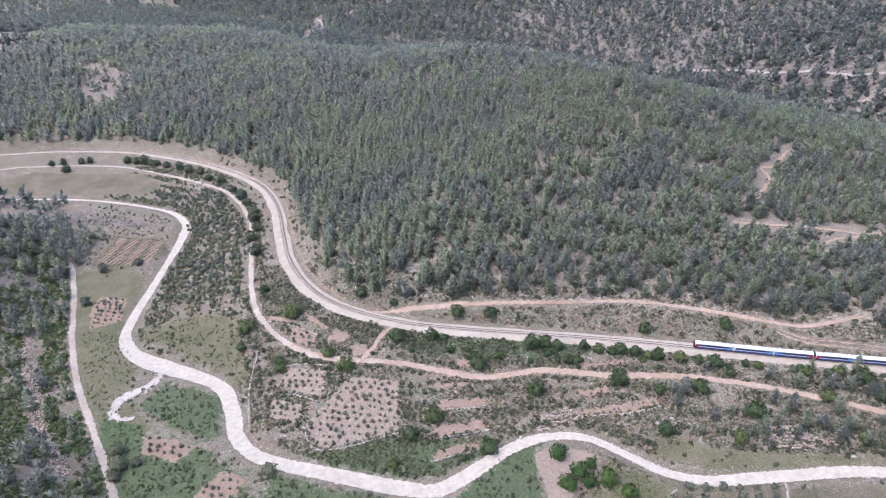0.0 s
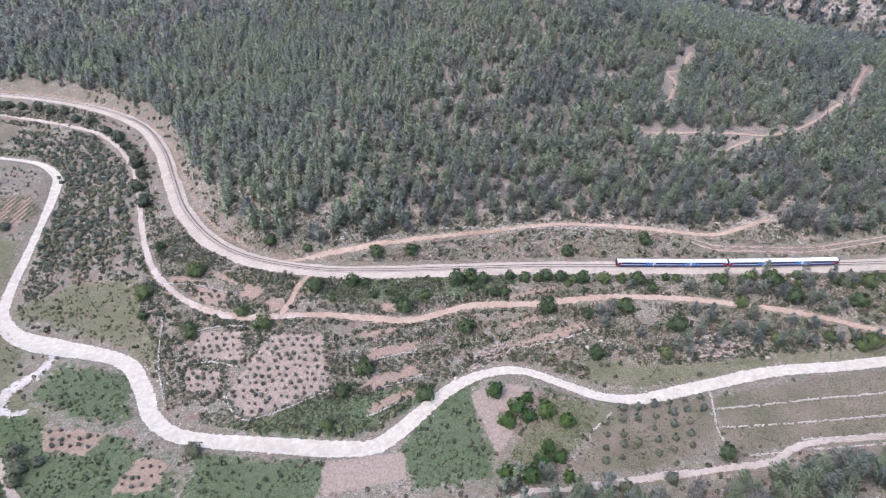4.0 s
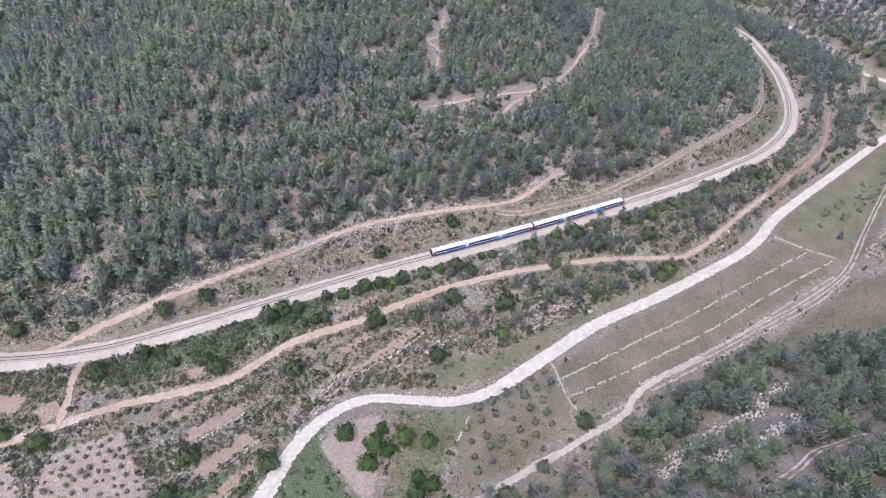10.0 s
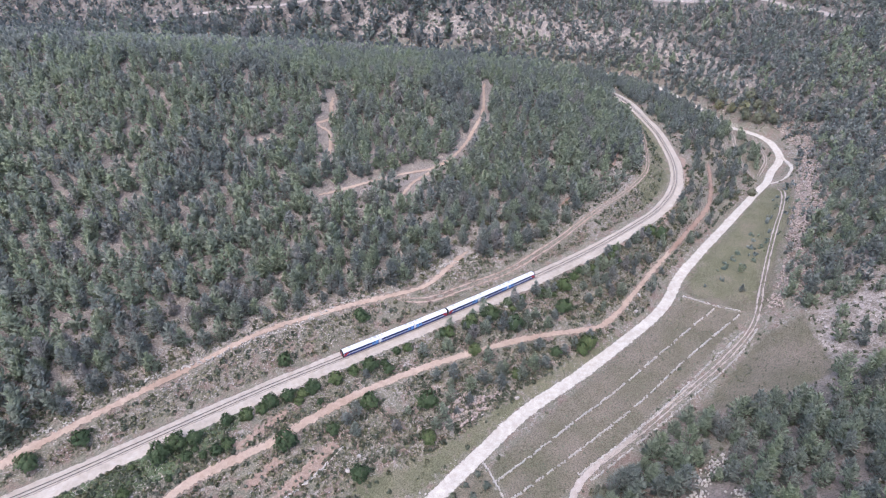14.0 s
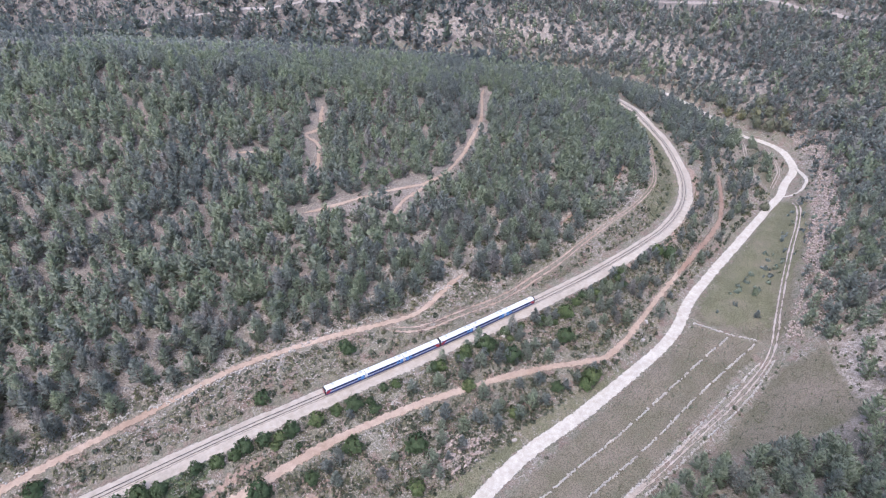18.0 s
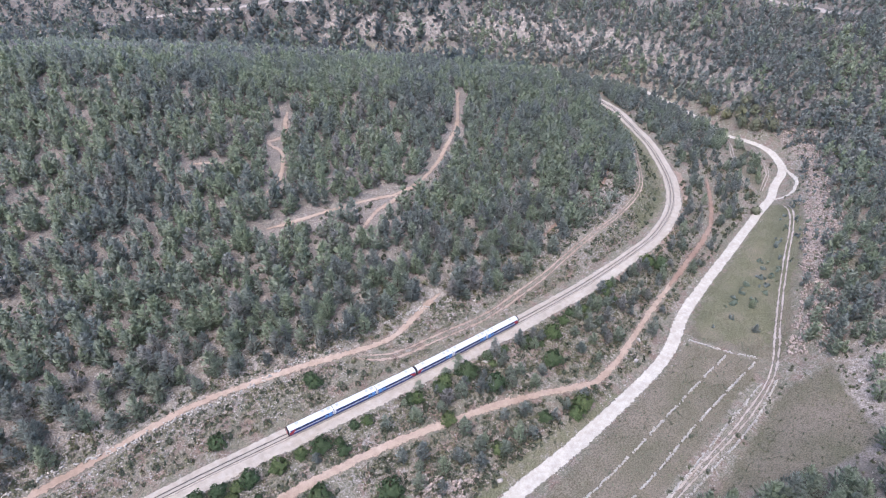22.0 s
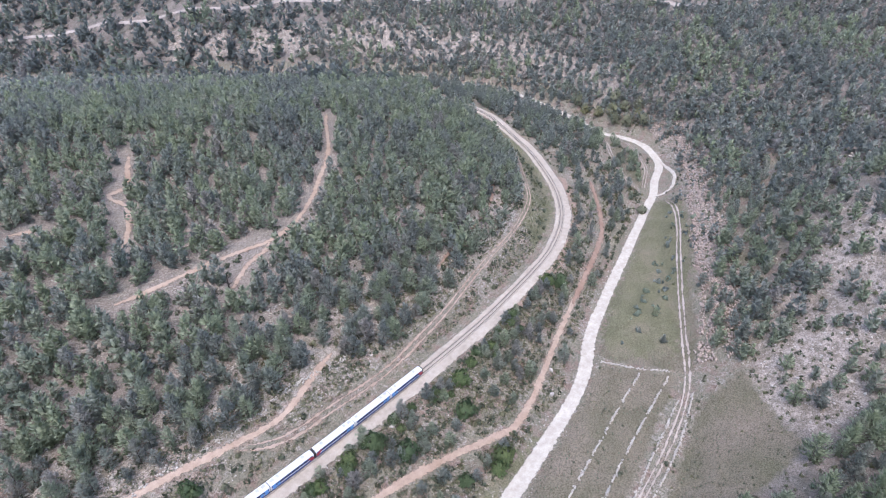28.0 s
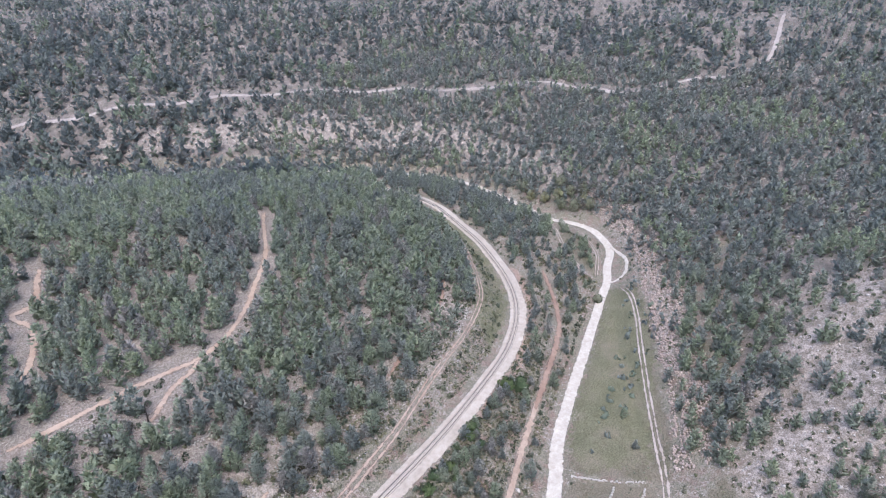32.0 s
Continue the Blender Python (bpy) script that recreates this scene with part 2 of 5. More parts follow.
SANDY = [[(-68, -39), (-47, -40), (-43, -59), (-57, -56), (-71, -52)], [(-32, -43), (-7, -46), (-1, -76), (-34, -90), (-47, -77)], [(2, -113), (34, -110), (36, -123), (3, -129)],
         [(63, -81), (73, -74), (90, -77), (86, -90), (78, -105), (72, -113)], [(-70, -60), (-52, -64), (-50, -76), (-66, -74)]]
ROCKY = [[(603, 47), (584, 10), (520, -30), (462, -60), (410, -86), (415, -68), (490, -32), (549, -6)], [(362, -112), (372, -140), (350, -165), (325, -150), (336, -125)],
         [(397, -103), (416, -122), (470, -108), (489, -147), (427, -155), (357, -168), (348, -124), (368, -113)], [(610, 90), (640, 140), (640, 230), (600, 330), (520, 430), (430, 520), (455, 545), (560, 440), (640, 340), (680, 220), (655, 100)],
         [(167, -51), (187, -47), (200, -59), (179, -63), (165, -61)], [(68, -54), (82, -49), (86, -55), (77, -60), (66, -64)]]
GRASS = [[(380, 12), (411, 20), (440, 38), (472, 70), (505, 116), (520, 150), (505, 150), (478, 98), (434, 52), (390, 28)],
         [(-175, -13), (-151, 4), (-117, 3), (-83, -59), (-115, -39), (-168, -19)], [(-207, -20), (-183, -15), (-154, -46), (-137, -92), (-167, -71)],
         [(98, -84), (121, -88), (123, -94), (113, -101), (99, -113), (83, -119), (76, -114), (88, -100)], [(120, -62), (160, -66), (215, -60), (270, -58), (285, -63), (205, -68), (139, -79), (118, -74)],
         [(498, -9), (470, -15), (440, -24), (413, -32), (380, -39), (350, -48), (338, -62), (360, -84), (407, -69), (437, -56), (465, -44), (492, -27)],
         [(-262, 40), (-240, 60), (-205, 50), (-190, -2), (-165, -40), (-140, -75), (-118, -90), (-128, -112), (-150, -90), (-185, -55), (-215, -15)]]
LUSH = [[(-150, -80), (-112, -94), (-92, -96), (-60, -112), (-50, -135), (-90, -150), (-128, -122)], [(5, -80), (45, -72), (48, -80), (10, -101), (-25, -99), (-45, -93), (-34, -92), (0, -79)],
        [(69, -68), (42, -87), (30, -112), (40, -128), (70, -124), (70, -112), (63, -81)], [(-130, -56), (-95, -62), (-84, -92), (-110, -88), (-135, -75)],
        [(-10, -10), (60, -6), (100, -8), (95, -14), (60, -20), (10, -24), (-8, -20)], [(-50, -108), (-20, -112), (5, -114), (0, -135), (-50, -135)]]
DRY = [[(-452, 202), (-430, 222), (-317, 225), (-284, 207), (-287, 188), (-376, 181), (-429, 175)], [(125, -88), (168, -84), (163, -112), (128, -123), (102, -122), (113, -103)],
       [(500, -9), (470, -15), (440, -24), (413, -32), (380, -39), (333, -56), (352, -95), (375, -86), (407, -70), (437, -57), (465, -45), (494, -28)], [(335, -105), (355, -112), (322, -146), (300, -140), (262, -117)],
       [(170, -86), (330, -60), (347, -90), (230, -108), (166, -116)], [(560, 50), (545, 28), (520, 8), (505, 4), (520, 30), (545, 58)], [(-254, 54), (-265, 104), (-227, 108), (-209, 85), (-224, 58)]]
CLEARING = [[(-524, 467), (-459, 450), (-425, 397), (-437, 362), (-458, 349), (-506, 413)]]


def cover(rings):
    """Metres inside the nearest of the outlines, on the ground's grid; negative outside."""
    out = np.full(mx.shape, -12.0)
    for ring in rings:
        xs, ys = zip(*ring)
        i0, i1 = np.searchsorted(GX, (min(xs) - 12, max(xs) + 12))
        j0, j1 = np.searchsorted(GY, (min(ys) - 12, max(ys) + 12))
        cut = (slice(j0, j1), slice(i0, i1))
        out[cut] = np.maximum(out[cut], inside(mx[cut], my[cut], ring))
    return out


def sheet(name, verts, faces, material, smooth=True):
    """A mesh object from arrays of points and of triangles or quads."""
    verts, faces = np.asarray(verts, np.float32), np.asarray(faces, np.int32)
    me = bpy.data.meshes.new(name)
    n, k = faces.shape
    me.vertices.add(len(verts))
    me.vertices.foreach_set("co", verts.ravel())
    me.loops.add(n * k)
    me.loops.foreach_set("vertex_index", faces.ravel())
    me.polygons.add(n)
    me.polygons.foreach_set("loop_start", np.arange(0, n * k, k, dtype=np.int32))
    me.update(calc_edges=True)
    for m in material if isinstance(material, (list, tuple)) else [material]:
        me.materials.append(m)
    if smooth:
        me.shade_smooth()
    return new(name, me)


def value_layer(me, name, values):
    me.attributes.new(name, "FLOAT", "POINT").data.foreach_set("value", np.asarray(values, np.float32).ravel())


def quads(rows, cols):
    a = np.arange(rows * cols).reshape(rows, cols)
    return np.stack([a[:-1, :-1], a[:-1, 1:], a[1:, 1:], a[1:, :-1]], -1).reshape(-1, 4)


def along(line, step):
    """Points, unit headings and unit left-hand sides along a soft curve."""
    p = smooth_line(line, step)
    t = np.gradient(p, axis=0)
    t /= np.hypot(*t.T)[:, None]
    return p, t, np.c_[-t[:, 1], t[:, 0]]


def ribbon(name, line, width, material, lift, cols=5, rim=0.3, seed=1, shift=0.0, step=3.0, taper=0.0):
    """A strip of road or bed that follows the ground, with a sunk rim; its ends may run out over a length."""
    p, t, side = along(line, step)
    rng = np.random.default_rng(seed)
    soft = np.ones(5) / 5
    wob, wob2 = (np.convolve(rng.normal(0, 1.3, len(p) + 8), soft, "same")[4:-4] for _ in range(2))
    w = np.full(len(p), float(width)) if np.ndim(width) == 0 else np.interp(np.linspace(0, 1, len(p)), np.linspace(0, 1, len(width)), width)
    half = w / 2
    if taper:
        run = np.arange(len(p)) * step
        half = half * np.clip(np.minimum(run, run[-1] - run) / taper, 0.0, 1) ** 0.6
    u = np.linspace(-1, 1, cols)
    off = u[None] * (w[:, None] / 2 + 0.9) + np.where(u < 0, wob[:, None], wob2[:, None]) * rim * np.abs(u)
    xy = p[:, None] + side[:, None] * (off + shift)[..., None]
    z = height(xy[..., 0].ravel(), xy[..., 1].ravel()).reshape(xy.shape[:2]) + lift * (1 - 1.2 * np.abs(u) ** 8)
    ob = sheet(name, np.c_[xy.reshape(-1, 2), z.ravel()], quads(len(p), cols)[:, ::-1], material)
    value_layer(ob.data, "across", off - np.where(u < 0, wob[:, None], wob2[:, None]) * rim * np.abs(u))
    value_layer(ob.data, "half", np.repeat(half, cols))
    return ob


# ---- ground ----
def earth_material():
    m, tree, bsdf = mat("valley_earth", 0.95)
    lk = tree.links
    pos = node(tree, "ShaderNodeNewGeometry").outputs["Position"]
    n1, n2, n3, n4 = grain(tree, 0.035, 5), grain(tree, 0.16, 5), grain(tree, 0.9, 3), grain(tree, 2.6, 2)
    soil = ramp(tree, n2, ((0.32, (0.178, 0.126, 0.097)), (0.5, (0.242, 0.182, 0.147)), (0.68, (0.30, 0.241, 0.205))))
    herb = ramp(tree, n3, ((0.3, (0.105, 0.104, 0.068)), (0.7, (0.185, 0.174, 0.12))))
    col = mixed(tree, ramp(tree, n2, ((0.38, (0.0,) * 3), (0.53, (0.75,) * 3))), soil, herb)
    # limestone showing through
    stone = ramp(tree, n4, ((0.35, (0.27, 0.228, 0.195)), (0.7, (0.39, 0.345, 0.30))))
    bare = calc(tree, "MULTIPLY", ramp(tree, grain(tree, 0.55, 4, 0.7), ((0.55, (0.0,) * 3), (0.62, (1.0,) * 3))), ramp(tree, n1, ((0.4, (0.25,) * 3), (0.6, (1.0,) * 3))))
    col = mixed(tree, bare, col, stone)

    warp = node(tree, "ShaderNodeTexNoise", Scale=0.25, Detail=3.0)
    lk.new(pos, warp.inputs["Vector"])
    bent = node(tree, "ShaderNodeVectorMath", operation="MULTIPLY_ADD")
    lk.new(warp.outputs["Color"], bent.inputs[0])
    bent.inputs[1].default_value = (5.0, 5.0, 0.0)
    lk.new(pos, bent.inputs[2])
    vein = node(tree, "ShaderNodeTexVoronoi", feature="DISTANCE_TO_EDGE", Scale=0.42)
    lk.new(bent.outputs[0], vein.inputs["Vector"])
    thin = calc(tree, "MULTIPLY", ramp(tree, vein.outputs["Distance"], ((0.03, (1.0,) * 3), (0.10, (0.0,) * 3))), ramp(tree, grain(tree, 0.07, 3), ((0.48, (0.0,) * 3), (0.62, (0.6,) * 3))))
    col = mixed(tree, thin, col, stone)

    def layer(name, fuzz=2.5, edge=0.8):
        at = node(tree, "ShaderNodeAttribute", attribute_name=name).outputs["Fac"]
        wob = calc(tree, "MULTIPLY", calc(tree, "SUBTRACT", grain(tree, 0.35, 4), 0.5), fuzz * 4)
        return calc(tree, "DIVIDE", calc(tree, "ADD", calc(tree, "ADD", at, wob), edge / 2), edge, True)

    rock = mixed(tree, ramp(tree, grain(tree, 0.28, 6, 0.75), ((0.42, (0.0,) * 3), (0.58, (1.0,) * 3))), (0.19, 0.155, 0.122), (0.40, 0.335, 0.29))
    hill = mixed(tree, ramp(tree, grain(tree, 0.11, 6, 0.7), ((0.42, (0.0,) * 3), (0.6, (1.0,) * 3))), (0.11, 0.098, 0.086), (0.22, 0.182, 0.165))
    col = mixed(tree, calc(tree, "MULTIPLY", layer("hill", 6, 8), 0.75), col, hill)
    col = mixed(tree, calc(tree, "MULTIPLY", layer("rocky", 8, 8), 0.75), col, rock)
    litter = ramp(tree, n3, ((0.3, (0.17, 0.136, 0.115)), (0.7, (0.32, 0.268, 0.23))))
    col = mixed(tree, calc(tree, "MULTIPLY", layer("litter", 10, 12), 0.7), col, litter)
    dry = ramp(tree, grain(tree, 0.06, 6), ((0.3, (0.122, 0.112, 0.07)), (0.52, (0.168, 0.141, 0.1)), (0.7, (0.21, 0.168, 0.128))))
    dry = mixed(tree, ramp(tree, n4, ((0.52, (0.0,) * 3), (0.7, (0.45,) * 3))), dry, (0.081, 0.081, 0.050))
    col = mixed(tree, layer("dry", 2.2, 2.0), col, dry)
    grass = ramp(tree, grain(tree, 0.07, 5), ((0.3, (0.116, 0.113, 0.065)), (0.5, (0.15, 0.139, 0.084)), (0.7, (0.185, 0.156, 0.107))))
    col = mixed(tree, layer("grass", 6, 3), col, grass)
    lush = ramp(tree, n3, ((0.3, (0.055, 0.082, 0.036)), (0.7, (0.095, 0.128, 0.062))))
    col = mixed(tree, calc(tree, "MULTIPLY", layer("lush", 5, 2), 0.85), col, lush)
    small = ramp(tree, grain(tree, 1.7, 4, 0.7), ((0.36, (0.5, 0.52, 0.45)), (0.5, (0.95,) * 3), (0.64, (1.25,) * 3)))
    col = mixed(tree, 1.0, col, small, "MULTIPLY")
    sandy = ramp(tree, n3, ((0.3, (0.229, 0.167, 0.127)), (0.7, (0.341, 0.273, 0.223))))
    col = mixed(tree, calc(tree, "MULTIPLY", layer("sandy", 1.2), 0.9), col, sandy)
    red = ramp(tree, n3, ((0.3, (0.24, 0.16, 0.118)), (0.7, (0.33, 0.24, 0.185))))
    col = mixed(tree, calc(tree, "MULTIPLY", layer("soil", 2.2), 0.85), col, red)
    fleck = ramp(tree, grain(tree, 2.3, 4, 0.7), ((0.34, (0.8,) * 3), (0.66, (1.12,) * 3)))
    lk.new(mixed(tree, 1.0, col, fleck, "MULTIPLY"), bsdf.inputs["Base Color"])
    bumped(tree, bsdf, calc(tree, "ADD", grain(tree, 0.5, 6), n4), 0.8, 0.5)
    return m


ground = sheet("ground", np.c_[mx.ravel(), my.ravel(), GZ.ravel()], quads(len(GY), len(GX)), earth_material())
tagged(ground, "valley ground of stony soil, scrub and small fields", "ground", kind="structure")
for layer_name, rings in (("soil", SOIL + SOIL_WEST), ("sandy", SANDY), ("rocky", ROCKY), ("grass", GRASS), ("lush", LUSH), ("dry", DRY)):
    value_layer(ground.data, layer_name, cover(rings))
edge_d, edge_s = near_line(mx, my, NORTH_ROAD[:-2] + TRACK_ROAD[3:])
rail_d, rail_s = near_line(mx, my, RAIL)
cut = np.where((rail_s > 0) & (mx < -50) & (mx > -440), np.minimum(rail_d - 5, 9.5 - rail_d) - 1.0, np.where((rail_s < 0) & (mx > 330) & (mx < 470), np.minimum(rail_d - 6.5, 11 - rail_d), -12))
ground.data.attributes["soil"].data.foreach_set("value", np.maximum(cover(SOIL + SOIL_WEST), cut).astype(np.float32).ravel())
stony = ground.data.attributes["rocky"].data
stony.foreach_set("value", np.maximum(cover(ROCKY), np.where((rail_s > 0) & (mx > -60) & (mx < 420), np.clip(np.minimum(rail_d - 24, 56 - rail_d) * 0.4 - 1, -12, 12), -12)).astype(np.float32).ravel())
value_layer(ground.data, "litter", np.clip(np.where((rail_s > 0) & ((edge_s > 0) | (mx < -40)), np.minimum(rail_d - 52, np.where(mx > -40, edge_d - 30, 99)), -20), -20, 20))
hill_d, hill_s = near_line(mx, my, RIVER)
value_layer(ground.data, "hill", np.clip(np.where(hill_s < 0, hill_d - np.where((my > 120) | (mx > 560), 25, 75), -20), -20, 20))

def way(name, dark, light, ragged=0.8, ruts=False, scale=0.06, fine=2.5, speck=0.14):
    """A trodden or washed strip: ragged worn edges, and two wheel ruts with the ground showing between."""
    m, tree, bsdf = mat(name, 0.95)
    broad = ramp(tree, grain(tree, scale), ((0.3, dark), (0.7, light)))
    small = ramp(tree, grain(tree, fine, 3.0), ((0.3, (1 - speck,) * 3), (0.7, (1 + speck * 0.6,) * 3)))
    mid = ramp(tree, grain(tree, 0.45, 4.0), ((0.35, (0.86, 0.84, 0.82)), (0.65, (1.06,) * 3)))
    tree.links.new(mixed(tree, 1.0, mixed(tree, 1.0, broad, small, "MULTIPLY"), mid, "MULTIPLY"), bsdf.inputs["Base Color"])
    bumped(tree, bsdf, grain(tree, fine, 3.0), 0.25, 0.2)
    off = calc(tree, "ABSOLUTE", node(tree, "ShaderNodeAttribute", attribute_name="across").outputs["Fac"])
    half = node(tree, "ShaderNodeAttribute", attribute_name="half").outputs["Fac"]
    wob = calc(tree, "MULTIPLY", calc(tree, "SUBTRACT", grain(tree, 0.55, 5, 0.65), 0.5), ragged * 5)
    solid = calc(tree, "DIVIDE", calc(tree, "ADD", calc(tree, "SUBTRACT", half, off), wob), 0.45, True)
    if ruts:
        rut = calc(tree, "SUBTRACT", 0.46, calc(tree, "ABSOLUTE", calc(tree, "SUBTRACT", off, 0.95)))
        patch = calc(tree, "MULTIPLY", calc(tree, "SUBTRACT", grain(tree, 0.3, 5, 0.7), 0.46), 2.2)
        worn = calc(tree, "DIVIDE", calc(tree, "ADD", rut, patch), 0.3, True)
        solid = calc(tree, "MULTIPLY", solid, worn)
    tree.links.new(solid, bsdf.inputs["Alpha"])
    return m


M_RIVER = way("white_pebbles", (0.40, 0.352, 0.29), (0.475, 0.424, 0.356), 0.6, scale=0.14, fine=2.6, speck=0.16)
M_BRAID = way("washed_stones", (0.36, 0.315, 0.275), (0.48, 0.43, 0.385), 2.6, scale=0.25, fine=1.6, speck=0.3)
M_BED = way("pale_railway_gravel", (0.33, 0.28, 0.228), (0.415, 0.357, 0.295), 0.7, fine=3.0, speck=0.12)
M_BALLAST = way("track_ballast", (0.335, 0.284, 0.232), (0.415, 0.358, 0.296), 0.25, scale=0.2, fine=4.0, speck=0.15)
M_DIRT = way("trodden_earth", (0.29, 0.205, 0.15), (0.39, 0.30, 0.232))
M_PALE = way("dusty_lane", (0.310, 0.255, 0.207), (0.405, 0.345, 0.295), 0.7)
M_RUTS = way("wheel_ruts", (0.275, 0.20, 0.15), (0.375, 0.29, 0.23), 0.7, True)
M_PALE_RUTS = way("pale_wheel_ruts", (0.31, 0.255, 0.205), (0.405, 0.345, 0.295), 0.7, True)
M_RED = way("red_earth", (0.215, 0.135, 0.098), (0.30, 0.21, 0.16), 1.0, scale=0.07)
M_FAR_LANE = way("far_lane", (0.27, 0.225, 0.195), (0.34, 0.30, 0.27), 0.6)

rail_line = [q for q in RAIL if -950 < q[0] and q[1] < 300]
RIVER_WIDTHS = ((0, 4.0), (640, 4.2), (700, 7.5), (760, 5.2), (845, 6.5), (890, 12.5), (930, 8.5), (1000, 8.0), (1060, 9.5), (1095, 8.5), (1125, 7.0), (1165, 5.2), (1205, 6.2), (1230, 7.5), (1300, 7.2), (1440, 6.5), (1590, 6.0), (1660, 6.5), (1780, 5.5), (2300, 5.5))
river_line = [q for q in RIVER if q[0] > -950 and q[1] < 330]
river_w = np.interp(np.arange(len(smooth_line(river_line, 3.0))) * 3.0, *zip(*RIVER_WIDTHS))
tagged(ribbon("river_bed", river_line, river_w, M_RIVER, 0.35, 9, 0.15, 3), "dry white pebble stream bed", "river bed", kind="structure")
tagged(ribbon("gravel_bar", SIDE_ARM, [2.5, 2.8, 3, 3, 3], M_RIVER, 0.45, 5, 0.5, 9), "side arm of white pebbles round an islet", "river bed", kind="structure")
tagged(ribbon("gravel_bar", [(-136, -48), (-138, -60), (-146, -72), (-142, -84), (-130, -84)], [3, 6, 8, 5, 2], M_BRAID, 0.4, 7, 0.9, 8), "scattered side arm of white stones", "river bed", kind="structure")
tagged(ribbon("railway_bed", rail_line, [8, 8, 8, 8.5, 9, 10, 11.5, 11.5, 11.5, 11.5, 11, 10, 9.5, 9], M_BED, 0.42, 7, 0.45, 5, -1.2), "wide pale gravel bed of the railway", "railway bed", kind="structure")
for line, width, m, words in ((MID_ROAD[11:], [4, 4.2, 4.2, 3.6, 3.2, 3, 3], M_DIRT, "pinkish dirt road across the terraces"),
                              (MID_ROAD[:14], [3.2, 3.4, 3.8, 4.0], M_PALE, "pale dirt road between the olive grove and the railway"),
                              (NORTH_ROAD, 3.2, M_DIRT, "dirt road along the edge of the wood"), (TRACK_ROAD, 3.4, M_RUTS, "rutted grassy track above the railway"),
                              (FIELD_ROAD[:8], 3.6, M_PALE, "pale farm track beside the stone-walled field"), (SOUTH_LANE, 3.4, M_PALE_RUTS, "rutted lane through the southern wood"), (FIELD_ROAD[6:], 4.2, M_PALE_RUTS, "two pale wheel ruts across the meadow"),
                              (LEFT_ROAD, 3.8, M_PALE, "pale lane below the wooded slope"),
                              (LINK_ROAD, [5.5, 3.8, 3.6, 4.2, 7], M_DIRT, "short earth ramp up to the railway"), (RED_PATH, 2.9, M_DIRT, "reddish forest road"),
                              (BRANCH_PATH, 2.6, M_DIRT, "forest road below the switchback"), (LOOP_PATH, 3.0, M_DIRT, "winding forest road in a clearing"),
                              (SHORT_PATH, 2.8, M_DIRT, "short clearing of bare earth"), (LOW_PATH, 1.9, M_RED, "red earth strip between the pines"),
                              (ISLAND_PATH, 3.4, M_PALE_RUTS, "farm track by the stream"), (ISLAND_LOOP, 3.2, M_PALE_RUTS, "farm track over the meadow"),
                              (FAR_ROAD, 4.2, M_FAR_LANE, "pale road across the far slope"), (VALLEY_ROAD, 6.0, M_FAR_LANE, "pale road in the distant valley"),
                              (VALLEY_LANE, 5.5, M_FAR_LANE, "pale lane in the distant valley")):
    tagged(ribbon("dirt_road", line, width, m, 0.3, 7, 0.5, len(words), taper=9.0), words, "dirt road", kind="structure")
tagged(ribbon("dirt_road", MID_ROAD[-7:], 3.3, M_RED, 0.36, 5, 0.4, 2, taper=14.0), "red earth stretch of the road", "dirt road", kind="structure")

# ---- the track ----
tagged(ribbon("ballast", rail_line, 3.6, M_BALLAST, 0.75, 5, 0.1, 6), "stone ballast under the track", "ballast", kind="structure")
M_STEEL = painted("rusty_rail", (0.05, 0.04, 0.036), 0.75, 0.2)
M_SLEEPER = simple("concrete_sleeper", (0.35, 0.30, 0.255), (0.42, 0.365, 0.31), 0.8)


def track_z(x, y):
    return height(x, y) + 0.8


def rail_strip(offset):
    """One rail: a square bar along the line."""
    p, t, side = along(rail_line, 3.0)
    c = p + side * offset
    z = track_z(*p.T) + 0.16
    prof = np.array([(-0.13, -0.16), (-0.1, 0.0), (0.1, 0.0), (0.13, -0.16)])
    xy = c[:, None] + side[:, None] * prof[None, :, :1]
    v = np.concatenate([xy, (z[:, None] + prof[None, :, 1])[..., None]], -1)
    return v.reshape(-1, 3), quads(len(p), 4)[:, ::-1]


for off in (-0.85, 0.85):
    tagged(sheet("rail", *rail_strip(off), M_STEEL), "rusty steel rail on concrete sleepers", "rail", kind="structure")


def blocks(at, turn, size):
    """Many boxes as one array: places, headings (radians) and sizes."""
    box = np.array([(x, y, z) for z in (-0.5, 0.5) for y in (-0.5, 0.5) for x in (-0.5, 0.5)])
    v = box[None] * size[:, None]
    c, s = np.cos(turn)[:, None], np.sin(turn)[:, None]
    v = np.stack([v[..., 0] * c - v[..., 1] * s, v[..., 0] * s + v[..., 1] * c, v[..., 2]], -1) + at[:, None]
    f = np.array([(0, 2, 3, 1), (4, 5, 7, 6), (0, 1, 5, 4), (2, 6, 7, 3), (0, 4, 6, 2), (1, 3, 7, 5)])
    return v.reshape(-1, 3), (f[None] + 8 * np.arange(len(at))[:, None, None]).reshape(-1, 4)


p, t, side = along(rail_line, 0.62)
near = p[:, 0] > -200
p, t = p[near], t[near]
sl = blocks(np.c_[p, track_z(*p.T) + 0.0], np.arctan2(t[:, 1], t[:, 0]), np.tile((0.26, 2.5, 0.10), (len(p), 1)))
tagged(sheet("sleepers", *sl, M_SLEEPER, False), "row of concrete sleepers under the rails", "sleepers", kind="stuff")

